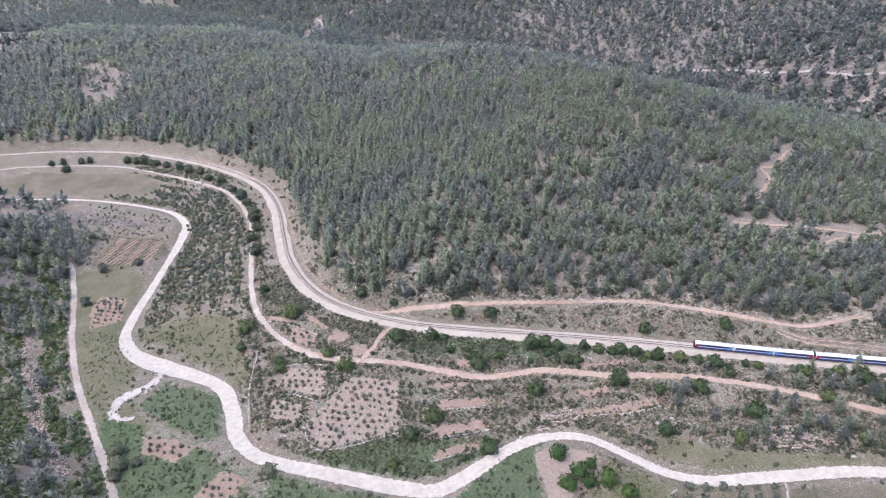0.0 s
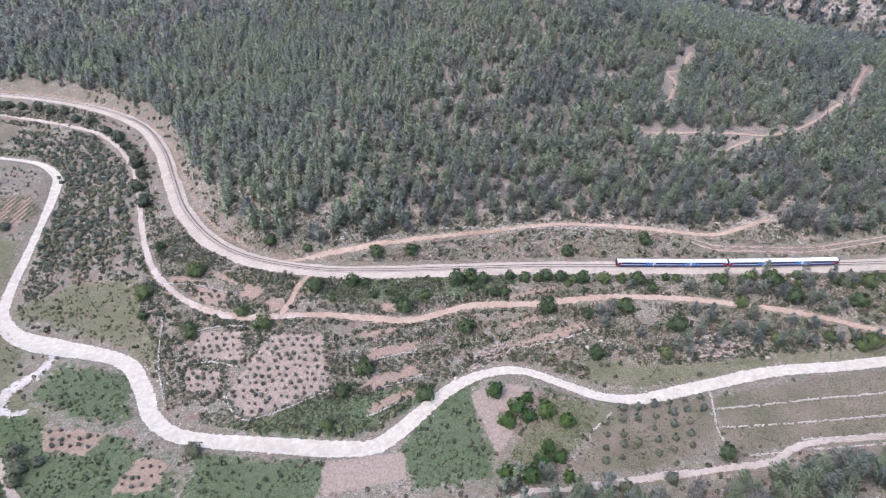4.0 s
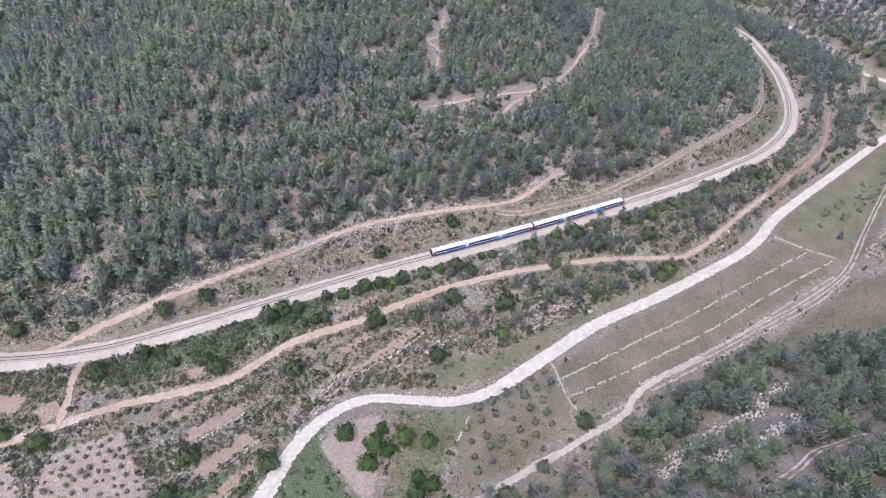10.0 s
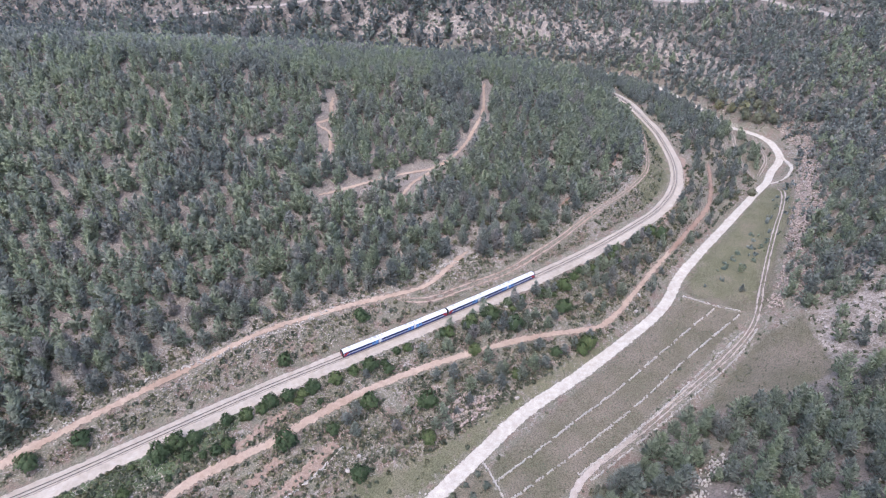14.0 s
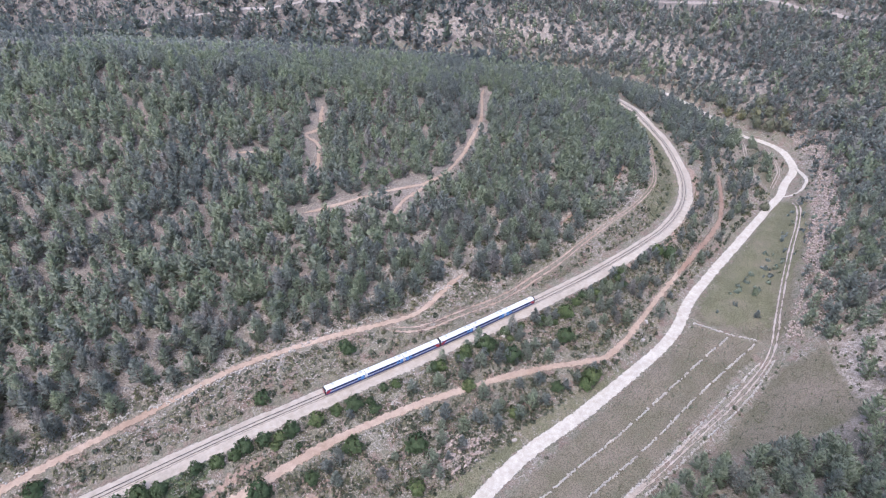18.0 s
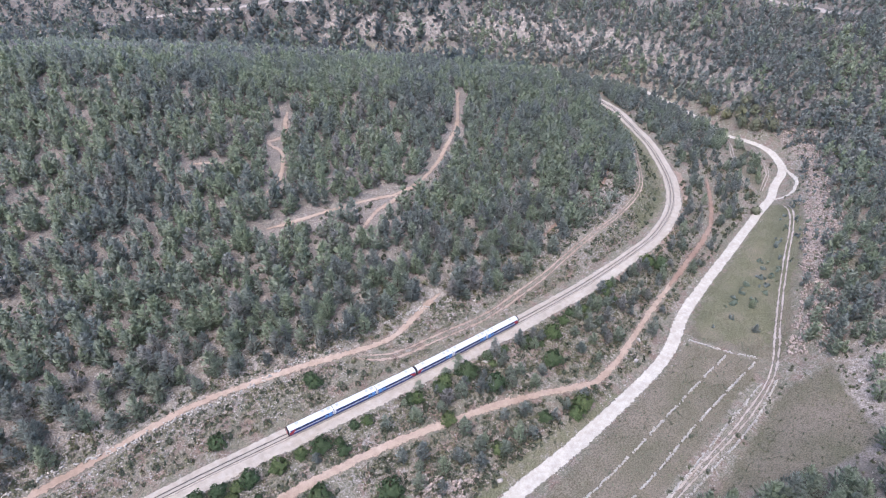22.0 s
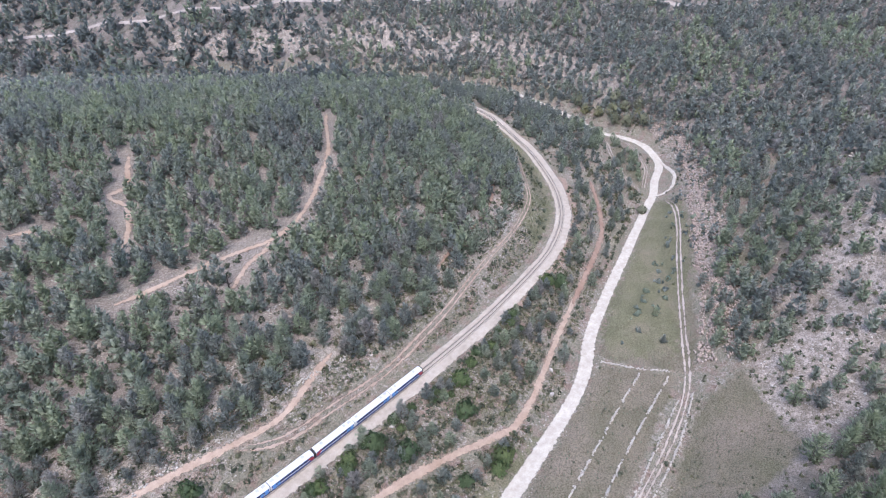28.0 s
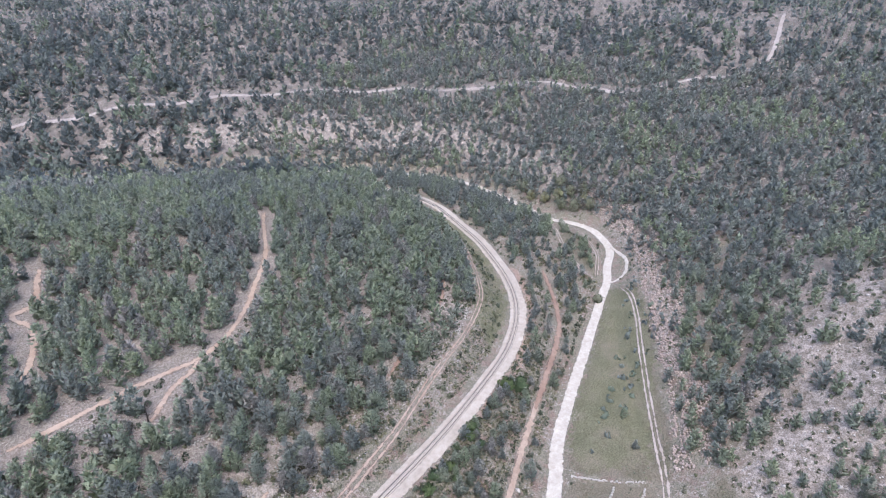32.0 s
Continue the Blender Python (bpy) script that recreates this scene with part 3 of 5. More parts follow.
# ---- plants ----
GREENS = ((0.0, (0.72, 0.78, 0.80)), (0.45, (1.0, 1.0, 1.0)), (0.8, (1.15, 1.12, 0.95)), (1.0, (1.35, 1.22, 1.1)))
PINE_TONES = ((0.0, (0.74, 0.77, 0.80)), (0.3, (0.92, 0.94, 0.96)), (0.55, (1.0, 1.06, 0.90)), (0.8, (1.10, 1.18, 0.90)), (0.9, (1.04, 1.0, 1.02)), (1.0, (1.12, 1.0, 1.05)))


def leaf_material(name, dark, light, tones=GREENS):
    """Foliage: each spray of leaves its own tone, each plant its own shade."""
    m, tree, bsdf = mat(name, 0.75)
    bsdf.inputs["Specular IOR Level"].default_value = 0.15
    spray = node(tree, "ShaderNodeNewGeometry").outputs["Random Per Island"]
    plant = calc(tree, "FRACT", calc(tree, "ADD", node(tree, "ShaderNodeAttribute", attribute_name="tone").outputs["Fac"], node(tree, "ShaderNodeObjectInfo").outputs["Random"]))
    col = ramp(tree, spray, ((0.0, dark), (1.0, light)))
    shade = ramp(tree, plant, tones)
    tint = mixed(tree, 1.0, col, shade, "MULTIPLY")
    tree.links.new(tint, bsdf.inputs["Base Color"])
    # thin leaves let light through
    thin = node(tree, "ShaderNodeBsdfTranslucent")
    tree.links.new(tint, thin.inputs["Color"])
    both = node(tree, "ShaderNodeMixShader", Fac=0.55)
    tree.links.new(bsdf.outputs[0], both.inputs[1])
    tree.links.new(thin.outputs[0], both.inputs[2])
    tree.links.new(both.outputs[0], tree.nodes["Material Output"].inputs["Surface"])
    return m


M_PINE = leaf_material("pine_needles", (0.235, 0.248, 0.215), (0.37, 0.383, 0.335), PINE_TONES)
M_PINE_FAR = leaf_material("far_woodland", (0.16, 0.174, 0.158), (0.25, 0.268, 0.242), PINE_TONES)
M_OAK = leaf_material("carob_leaves", (0.082, 0.116, 0.058), (0.168, 0.212, 0.108))
M_OLIVE = leaf_material("olive_leaves", (0.14, 0.153, 0.118), (0.245, 0.26, 0.2))
M_SCRUB = leaf_material("thorny_scrub", (0.10, 0.112, 0.072), (0.195, 0.20, 0.138))
M_BRIGHT = leaf_material("fig_leaves", (0.062, 0.112, 0.038), (0.13, 0.20, 0.078))
M_BARK = simple("pine_bark", (0.06, 0.05, 0.042), (0.13, 0.105, 0.09), 2.0)
M_STONE = simple("limestone", (0.31, 0.27, 0.235), (0.47, 0.425, 0.375), 0.25, fine=4.0, bump=0.4)

T_ICO = (1 + 5**0.5) / 2
ICO_V = np.array([(-1, T_ICO, 0), (1, T_ICO, 0), (-1, -T_ICO, 0), (1, -T_ICO, 0), (0, -1, T_ICO), (0, 1, T_ICO), (0, -1, -T_ICO), (0, 1, -T_ICO), (T_ICO, 0, -1), (T_ICO, 0, 1), (-T_ICO, 0, -1), (-T_ICO, 0, 1)])
ICO_V = ICO_V / np.linalg.norm(ICO_V[0])
ICO_F = np.array([(0, 11, 5), (0, 5, 1), (0, 1, 7), (0, 7, 10), (0, 10, 11), (1, 5, 9), (5, 11, 4), (11, 10, 2), (10, 7, 6), (7, 1, 8),
                  (3, 9, 4), (3, 4, 2), (3, 2, 6), (3, 6, 8), (3, 8, 9), (4, 9, 5), (2, 4, 11), (6, 2, 10), (8, 6, 7), (9, 8, 1)])


def crown(rng, sprays, tall, wide, base, shape, spray=0.9, lumps=3, heart=0.53):
    """Foliage as points and triangles: a few lumpy cores inside and many leaf sprays over them.
    shape: the crown's half-width, 0 to 1, from its foot (0) to its tip (1)."""
    vs, fs, n = [], [], 0
    for _ in range(lumps):
        h = rng.uniform(0.18, 0.7)
        r = wide * shape(h) * rng.uniform(0.85, 1.17) * heart
        c = np.array([rng.normal(0, 0.2 * wide), rng.normal(0, 0.2 * wide), base + h * (tall - base)])
        vs.append(c + ICO_V * (r, r, r * 1.25) * rng.uniform(0.75, 1.2, (12, 1)))
        fs.append(ICO_F + n)
        n += 12
    a = rng.uniform(0, 2 * np.pi, sprays)
    h = rng.beta(1.5, 1.7, sprays)
    # boughs: the outline swells and shrinks round the trunk and with height
    k = rng.uniform(0, 6.28, 3)
    bough = 1 + 0.22 * np.sin(3 * a + k[0] + 5 * h) + 0.16 * np.sin(5 * a - 9 * h + k[1])
    r = wide * np.vectorize(shape)(h) * bough * rng.uniform(0.55, 1.06, sprays)
    c = np.c_[r * np.cos(a), r * np.sin(a), base + h * (tall - base) + rng.normal(0, 0.1, sprays)]
    out = np.c_[np.cos(a), np.sin(a), rng.uniform(0.1, 0.9, sprays)] + rng.normal(0, 0.45, (sprays, 3))
    out /= np.linalg.norm(out, axis=1)[:, None]
    u = np.cross(out, rng.normal(0, 1, (sprays, 3)))
    u /= np.linalg.norm(u, axis=1)[:, None]
    w = np.cross(out, u)
    s = spray * rng.uniform(0.6, 1.3, (sprays, 1))
    q = np.stack([c + u * s * 0.7, c - u * s * 0.35 + w * s * 0.5, c - u * s * 0.35 - w * s * 0.5], 1).reshape(-1, 3)
    vs.append(q)
    fs.append(n + 3 * np.arange(sprays)[:, None] + (0, 1, 2))
    return np.vstack(vs), np.vstack(fs)


def pine_crown(rng, boughs, each, tall, wide, base, spray, slim=0.28):
    """A pine's foliage: long needle sprays along boughs that reach out and up round the stem.
    Gives points, triangles and the soft directions in which they catch the light."""
    h = np.repeat((np.arange(boughs) + rng.uniform(0, 1, boughs)) / boughs, each)
    a = np.repeat(2.4 * np.arange(boughs) + rng.normal(0, 0.5, boughs), each) + rng.normal(0, 0.25, boughs * each)
    lean = rng.uniform(0, 6.28)
    far = wide * np.vectorize(pine_shape)(h) * np.repeat(rng.uniform(0.62, 1.12, boughs), each) * (1 + 0.2 * np.cos(a - lean))
    f = rng.uniform(0.08, 1.0, len(h)) ** 0.75
    r = far * f
    c = np.c_[r * np.cos(a), r * np.sin(a), base + h * 0.92 * (tall - base) + 0.22 * r + rng.normal(0, 0.35, len(h))]
    d = np.c_[np.cos(a), np.sin(a), 0.5 + 0.9 * h] + rng.normal(0, 0.38, (len(h), 3))
    d /= np.linalg.norm(d, axis=1)[:, None]
    w = np.cross(d, rng.normal(0, 1, (len(h), 3)))
    w /= np.linalg.norm(w, axis=1)[:, None]
    s = (spray * rng.uniform(0.6, 1.25, len(h)) * (1.15 - 0.3 * h))[:, None]
    v = np.stack([c + d * s * 0.62, c - d * s * 0.38 + w * s * slim, c - d * s * 0.38 - w * s * slim], 1).reshape(-1, 3)
    soft = v - (0, 0, base + 0.25 * (tall - base))
    soft = soft / np.linalg.norm(soft, axis=1)[:, None] + (0, 0, 0.35) + 0.3 * np.repeat(d + 0.8 * rng.normal(0, 1, d.shape), 3, 0)
    return v, 3 * np.arange(len(h))[:, None] + np.array([(0, 1, 2)]), soft / np.linalg.norm(soft, axis=1)[:, None]


def soft_normals(v):
    """Outward and upward directions for a crown, so that its sprays catch light as one soft mass."""
    n = v - (0, 0, v[:, 2].max() * 0.3)
    n = n / np.maximum(np.linalg.norm(n, axis=1), 1e-6)[:, None] + (0, 0, 0.35)
    return n / np.linalg.norm(n, axis=1)[:, None]


def faced(v, f, soft=None):
    """The same faces, all turned outwards and upwards, with the directions in which they catch the light."""
    soft = soft_normals(v) if soft is None else soft
    n = np.cross(v[f[:, 1]] - v[f[:, 0]], v[f[:, 2]] - v[f[:, 0]])
    back = (n * soft[f].sum(1)).sum(1) < 0
    f = f.copy()
    f[back] = f[back][:, ::-1]
    return v, f, soft


def leafy(ob, normals):
    ob.data.shade_smooth()
    ob.data.normals_split_custom_set_from_vertices(np.asarray(normals, np.float32))


def trunk(tall, thick, limbs=0, rng=None, lean=0.0):
    """A tapered stem, five-sided, with a few bare limbs."""
    vs, fs, n = [], [], 0

    def cone(a, b, ra, rb, n):
        ang = np.arange(5) * 2 * np.pi / 5
        d = (b - a) / np.linalg.norm(b - a)
        u = np.cross(d, (0.3, 0.9, 0.1))
        u /= np.linalg.norm(u)
        w = np.cross(d, u)
        ring = np.cos(ang)[:, None] * u + np.sin(ang)[:, None] * w
        v = np.vstack([a + ring * ra, b + ring * rb])
        f = [(i, (i + 1) % 5, 5 + i) for i in range(5)] + [((i + 1) % 5, 5 + (i + 1) % 5, 5 + i) for i in range(5)]
        return v, np.array(f) + n

    v, f = cone(np.array([0, 0, -0.4]), np.array([lean, 0, tall]), thick, thick * 0.25, 0)
    vs.append(v), fs.append(f)
    for k in range(limbs):
        ang, h = rng.uniform(0, 6.28), rng.uniform(0.3, 0.75) * tall
        a = np.array([lean * h / tall, 0, h])
        v, f = cone(a, a + (np.cos(ang) * tall * 0.22, np.sin(ang) * tall * 0.22, tall * 0.14), thick * 0.4, thick * 0.12, 10 * (k + 1))
        vs.append(v), fs.append(f)
    return np.vstack(vs), np.vstack(fs)


def pine_shape(h):
    return min(1.0, 0.55 + 1.6 * h) * (1 - h) ** 0.62 * 1.12 + 0.06


def round_shape(h):
    return max(0.08, 1 - (2 * h - 0.85) ** 2 * 0.95) ** 0.5


def slim_shape(h):
    return (0.4 + 1.2 * h if h < 0.4 else 1.0) * (1 - h) ** 0.45


rng = np.random.default_rng(7)
PINES = [pine_crown(rng, 23, 9, rng.uniform(9.5, 13.5), rng.uniform(3.3, 4.5), 0.6, 1.65) for _ in range(8)]
EDGE_PINES = [pine_crown(rng, 34, 21, rng.uniform(9.5, 13.5), rng.uniform(3.3, 4.5), 0.7, 1.05, 0.19) for _ in range(8)]
MID_PINES = [pine_crown(rng, 14, 4, rng.uniform(9.0, 13.0), rng.uniform(3.2, 4.2), 0.5, 2.4, 0.36) for _ in range(8)]
ROUNDS = [crown(rng, 430, rng.uniform(3.2, 4.2), rng.uniform(2.0, 2.5), 0.1, round_shape, 0.6, 3, 0.33) for _ in range(5)]
OLIVES = [crown(rng, 80, rng.uniform(2.0, 2.6), rng.uniform(1.1, 1.5), 0.3, round_shape, 0.6, 2) for _ in range(5)]
FARS = [pine_crown(rng, 8, 3, rng.uniform(8.0, 11.5), rng.uniform(3.2, 4.4), 0.5, 3.1, 0.4) for _ in range(6)]
EUCS = [crown(rng, 420, rng.uniform(11, 15), rng.uniform(4.2, 5.4), 1.2, round_shape, 0.95, 5, 0.3) for _ in range(5)]
TUFTS = [crown(rng, 18, rng.uniform(0.7, 1.2), rng.uniform(0.55, 0.9), 0.0, round_shape, 0.55, 0) for _ in range(5)]
PINES, EDGE_PINES, MID_PINES, ROUNDS, OLIVES, FARS, EUCS, TUFTS = ([faced(*c) for c in kind] for kind in (PINES, EDGE_PINES, MID_PINES, ROUNDS, OLIVES, FARS, EUCS, TUFTS))
STEM = trunk(6.0, 0.16)


def boulder(rng):
    v = ICO_V * rng.uniform(0.65, 1.2, (12, 1)) * (0.6, 0.45, 0.38)
    return v, ICO_F


OCTA_V = np.array([(1, 0, 0), (-1, 0, 0), (0, 1, 0), (0, -1, 0), (0, 0, 1), (0, 0, -1)], float)
OCTA_F = np.array([(0, 2, 4), (2, 1, 4), (1, 3, 4), (3, 0, 4), (2, 0, 5), (1, 2, 5), (3, 1, 5), (0, 3, 5)])
COBBLES = [(OCTA_V * rng.uniform(0.75, 1.3, (6, 1)) * (0.66, 0.5, 0.4) + rng.normal(0, 0.1, (6, 3)), OCTA_F) for _ in range(8)]


def strewn(name, kinds, at, scale, material, seed=0, flat=1.0, sink=0.1, leaves=True):
    """Many plants or stones as one mesh: a kind, a turn and a size for each place."""
    rng = np.random.default_rng(seed)
    at, scale = np.asarray(at, float), np.broadcast_to(scale, len(at))
    z = height(at[:, 0], at[:, 1]) - sink
    pick, turn, tone = rng.integers(0, len(kinds), len(at)), rng.uniform(0, 6.28, len(at)), np.mod(0.7 * patchy(at, 33, 6) + rng.uniform(0, 0.5, len(at)), 1)
    vs, fs, ts, ns, n = [], [], [], [], 0
    for k, (v, f, *soft) in enumerate(kinds):
        nv = soft[0] if soft else soft_normals(v)
        i = np.flatnonzero(pick == k)
        if not len(i):
            continue
        c, s = np.cos(turn[i])[:, None], np.sin(turn[i])[:, None]
        w = v[None] * scale[i][:, None, None] * (1, 1, flat)
        p = np.stack([w[..., 0] * c - w[..., 1] * s, w[..., 0] * s + w[..., 1] * c, w[..., 2]], -1)
        p += np.c_[at[i], z[i]][:, None]
        vs.append(p.reshape(-1, 3))
        fs.append((f[None] + n + len(v) * np.arange(len(i))[:, None, None]).reshape(-1, 3))
        ts.append(np.repeat(tone[i], len(v)))
        ns.append(np.stack([nv[:, 0] * c - nv[:, 1] * s, nv[:, 0] * s + nv[:, 1] * c, np.broadcast_to(nv[:, 2], p.shape[:2])], -1).reshape(-1, 3))
        n += len(v) * len(i)
    ob = sheet(name, np.vstack(vs), np.vstack(fs), material, False)
    value_layer(ob.data, "tone", np.concatenate(ts))
    if leaves:
        leafy(ob, np.vstack(ns))
    return ob


def spread(x0, x1, y0, y1, gap, seed, jitter=0.45):
    """Uneven planting: one place for each square of a loose grid."""
    rng = np.random.default_rng(seed)
    gx, gy = np.meshgrid(np.arange(x0, x1, gap), np.arange(y0, y1, gap))
    gx = gx + (np.arange(gx.shape[0]) % 2)[:, None] * gap / 2
    return np.c_[gx.ravel(), gy.ravel()] + rng.uniform(-jitter, jitter, (gx.size, 2)) * gap


def patchy(at, size, seed):
    """A soft uneven value, 0 to 1, over the land."""
    a, b = at[:, 0] / size + seed * 1.7, at[:, 1] / size - seed * 2.3
    v = np.sin(a + 1.3 * np.sin(b * 0.7)) * np.cos(b + 0.8 * np.sin(a * 1.1)) + 0.5 * np.sin(2.3 * a - 1.7 * b) + 0.35 * np.cos(4.1 * a + 3.3 * b)
    return np.clip(0.5 + v * 0.33, 0, 1)


ALL_ROADS = [(MID_ROAD, 3.5), (NORTH_ROAD, 3.6), (TRACK_ROAD, 3.2), (FIELD_ROAD, 3), (SOUTH_LANE, 3), (LEFT_ROAD, 3), (LINK_ROAD, 2.5), (RED_PATH, 3.3), (BRANCH_PATH, 3.6), (LOOP_PATH, 3.6),
             (SHORT_PATH, 4), (LOW_PATH, 1.4), (ISLAND_PATH, 3), (ISLAND_LOOP, 3), (FAR_ROAD, 6), (VALLEY_ROAD, 9), (VALLEY_LANE, 9)]


def clear_of_roads(at, extra=0.0, sight=0.0):
    ok = np.ones(len(at), bool)
    for line, w in ALL_ROADS:
        ok &= near_line(at[:, 0], at[:, 1], line)[0] > w + extra
        if sight:
            ok &= near_line(at[:, 0] + sight * 0.3, at[:, 1] + sight, line)[0] > w
    return ok


def in_any(at, rings, margin=0.0):
    hit = np.zeros(len(at), bool)
    for ring in rings:
        hit |= inside(at[:, 0], at[:, 1], ring) > margin
    return hit


def tree_thing(name, crowns, stem, leaves, k):
    """A tree: an empty at its foot with trunk and crown."""
    ob = new(name)
    for part_name, (v, f, *soft), m in (("trunk", stem, M_BARK), ("crown", crowns[k], leaves)):
        o = sheet(part_name, v, f, m, False)
        if soft:
            value_layer(o.data, "tone", np.zeros(len(v)))
            leafy(o, soft[0])
        o.parent = ob
    return ob


def plant_things(models, at, scales, seed=0, sink=0.1):
    """Copies of model trees at the given places; the models themselves take the first places."""
    rng = np.random.default_rng(seed)
    z = height(*np.asarray(at, float).T) - sink
    for i, (x, y) in enumerate(at):
        m = pose(x, y, z[i], 0, 0, rng.uniform(0, 360))
        k = rng.integers(0, len(models))
        s = scales[i]
        ob = copy_thing(models[k], m) if i >= len(models) else models[i]
        ob.matrix_basis = m @ Matrix.Diagonal((s, s, s * rng.uniform(0.9, 1.12), 1))


# the pine wood on the spur
EDGE = NORTH_ROAD[:-2] + TRACK_ROAD[3:]
wood = spread(-640, 560, 10, 640, 5.6, 11, 0.6)
dr, rs = near_line(wood[:, 0], wood[:, 1], RAIL)
de, es = near_line(wood[:, 0], wood[:, 1], EDGE)
keep = (rs > 0) & (dr > 15) & clear_of_roads(wood, 0, 5.5) & ~((es < 0) & (wood[:, 0] > -40)) & ~((de < 5.5) & (wood[:, 0] > -40))
keep &= ~((wood[:, 0] > 470) & (dr < 22))
rnd = np.random.default_rng(3).uniform(0, 1, len(wood))
keep &= ~in_any(wood, CLEARING) | (rnd < 0.22)
keep &= rnd < np.where(dr < 58, np.clip(0.36 + dr / 85, 0, 0.95), 0.95) * (0.85 + 0.4 * patchy(wood, 23, 1)) * np.where(dr < 75, 0.55 + 0.8 * patchy(wood, 9, 3), np.where(patchy(wood, 11, 8) < 0.13, 0.35, 1))
wood, dr = wood[keep], dr[keep]
size = np.random.default_rng(4).uniform(0.65, 1.3, len(wood)) * np.where(dr < 70, 1.08, 1.0)
front = (wood[:, 0] > 30) & (wood[:, 0] < 330) & (dr < 75)
front &= np.cumsum(front) <= 260
models = [tree_thing("pine_tree", EDGE_PINES, trunk(6, 0.17, 3, rng), M_PINE, k) for k in range(8)]
for ob in models:
    tagged(ob, "grey-green Aleppo pine at the edge of the wood", "pine tree", "pines at the edge of the wood")
plant_things(models, wood[front], size[front], 5)
rest = wood[~front]
near_rest = (rest[:, 1] < 330) & (rest[:, 0] > -330)
tagged(strewn("pine_wood", PINES, rest[near_rest], size[~front][near_rest], M_PINE, 1), "dense grey-green pine wood on the hillside", "woodland", kind="stuff")
tagged(strewn("pine_trunks", [STEM], rest[near_rest], size[~front][near_rest], M_BARK, 1, sink=0.3, leaves=False), "thin bare trunks of the pine wood", "tree trunks", kind="stuff")
crest = rest[:, 1] < 430
tagged(strewn("hilltop_wood", MID_PINES, rest[~near_rest & crest], size[~front][~near_rest & crest] * 1.1, M_PINE, 2), "pine wood along the crest of the hill", "woodland", kind="stuff")
tagged(strewn("back_wood", FARS, rest[~near_rest & ~crest], size[~front][~near_rest & ~crest] * 1.1, M_PINE, 16), "pine wood behind the crest of the hill", "woodland", kind="stuff")

# woods on the slopes beyond the stream, on the north-western hill and far off
def beyond(at):
    d, s = near_line(at[:, 0], at[:, 1], RIVER)
    return d, s


slope = spread(-360, 800, -260, 420, 6.2, 21)
dw, ws = beyond(slope)
bench = 52 - 44 * step01((slope[:, 0] - 300) / 200) + 10 * step01((-80 - slope[:, 0]) / 100)
dens = np.where(slope[:, 0] > 395, 0.85, 0.92) * np.clip(0.25 + 1.25 * patchy(slope, 31, 4), 0, 1)
dens = np.where(slope[:, 0] > 540, np.clip(dens + 0.5, 0, 0.97), dens)
dens = np.where(in_any(slope, ROCKY), np.where(slope[:, 1] > 100, 0.6, 0.36), dens)
dens = np.where(in_any(slope, ROCKY[:1], -2), 0.1, dens)
dens = np.where(in_any(slope, [[(352, -100), (386, -89), (415, -77), (445, -63), (482, -88), (440, -110), (375, -117)], [(-330, 90), (-300, 70), (-275, 63), (-225, -4), (-212, -38), (-260, -60), (-360, 0)], [(150, -132), (300, -150), (300, -260), (150, -260)]]), 0.95, dens)
lane_d, lane_s = near_line(slope[:, 0], slope[:, 1], LEFT_ROAD)
keep = (ws < 0) & ((dw > np.where(slope[:, 0] > 540, 13, bench + np.where(slope[:, 0] < 300, -3, 14))) | ((slope[:, 0] < -85) & (lane_s > 0) & (lane_d > 4))) & clear_of_roads(slope) & ~in_any(slope, DRY, -3)
dens = np.where((slope[:, 0] < -90) & (slope[:, 1] < 25), 0.3 * dens, dens)
for line in SOUTH_LEDGES:
    dens = np.where(near_line(slope[:, 0], slope[:, 1], line)[0] < 3.2, 0.1, dens)
keep &= np.random.default_rng(5).uniform(0, 1, len(slope)) < dens
slope = slope[keep]
size = np.random.default_rng(6).uniform(0.6, 1.2, len(slope))
close = (slope[:, 0] < 520) & (slope[:, 1] < 60)
lower = close & (slope[:, 0] > 90) & (slope[:, 0] < 345) & (slope[:, 1] < -96)
M_ROADSIDE = leaf_material("roadside_needles", (0.22, 0.236, 0.196), (0.34, 0.356, 0.30), PINE_TONES)
upper = lower & (slope[:, 1] < -190)
lower &= ~upper
tagged(strewn("roadside_wood", EDGE_PINES, slope[lower], size[lower] * 1.2, M_ROADSIDE, 13), "grey-green pines below the farm track", "woodland", kind="stuff")
tagged(strewn("southern_wood", PINES, slope[upper], size[upper] * 1.2, M_ROADSIDE, 17), "grey-green pines above the southern lane", "woodland", kind="stuff")
tagged(strewn("slope_wood", PINES, slope[close & ~lower & ~upper], size[close & ~lower & ~upper], M_PINE, 3), "pines among rocks on the far bank", "woodland", kind="stuff")
tagged(strewn("slope_trunks", [STEM], slope[close], size[close], M_BARK, 3, sink=0.3, leaves=False), "thin trunks of the pines on the bank", "tree trunks", kind="stuff")
tagged(strewn("bank_wood", MID_PINES, slope[~close], size[~close] * 1.05, M_PINE, 4), "dark woodland on the valley side", "woodland", kind="stuff")

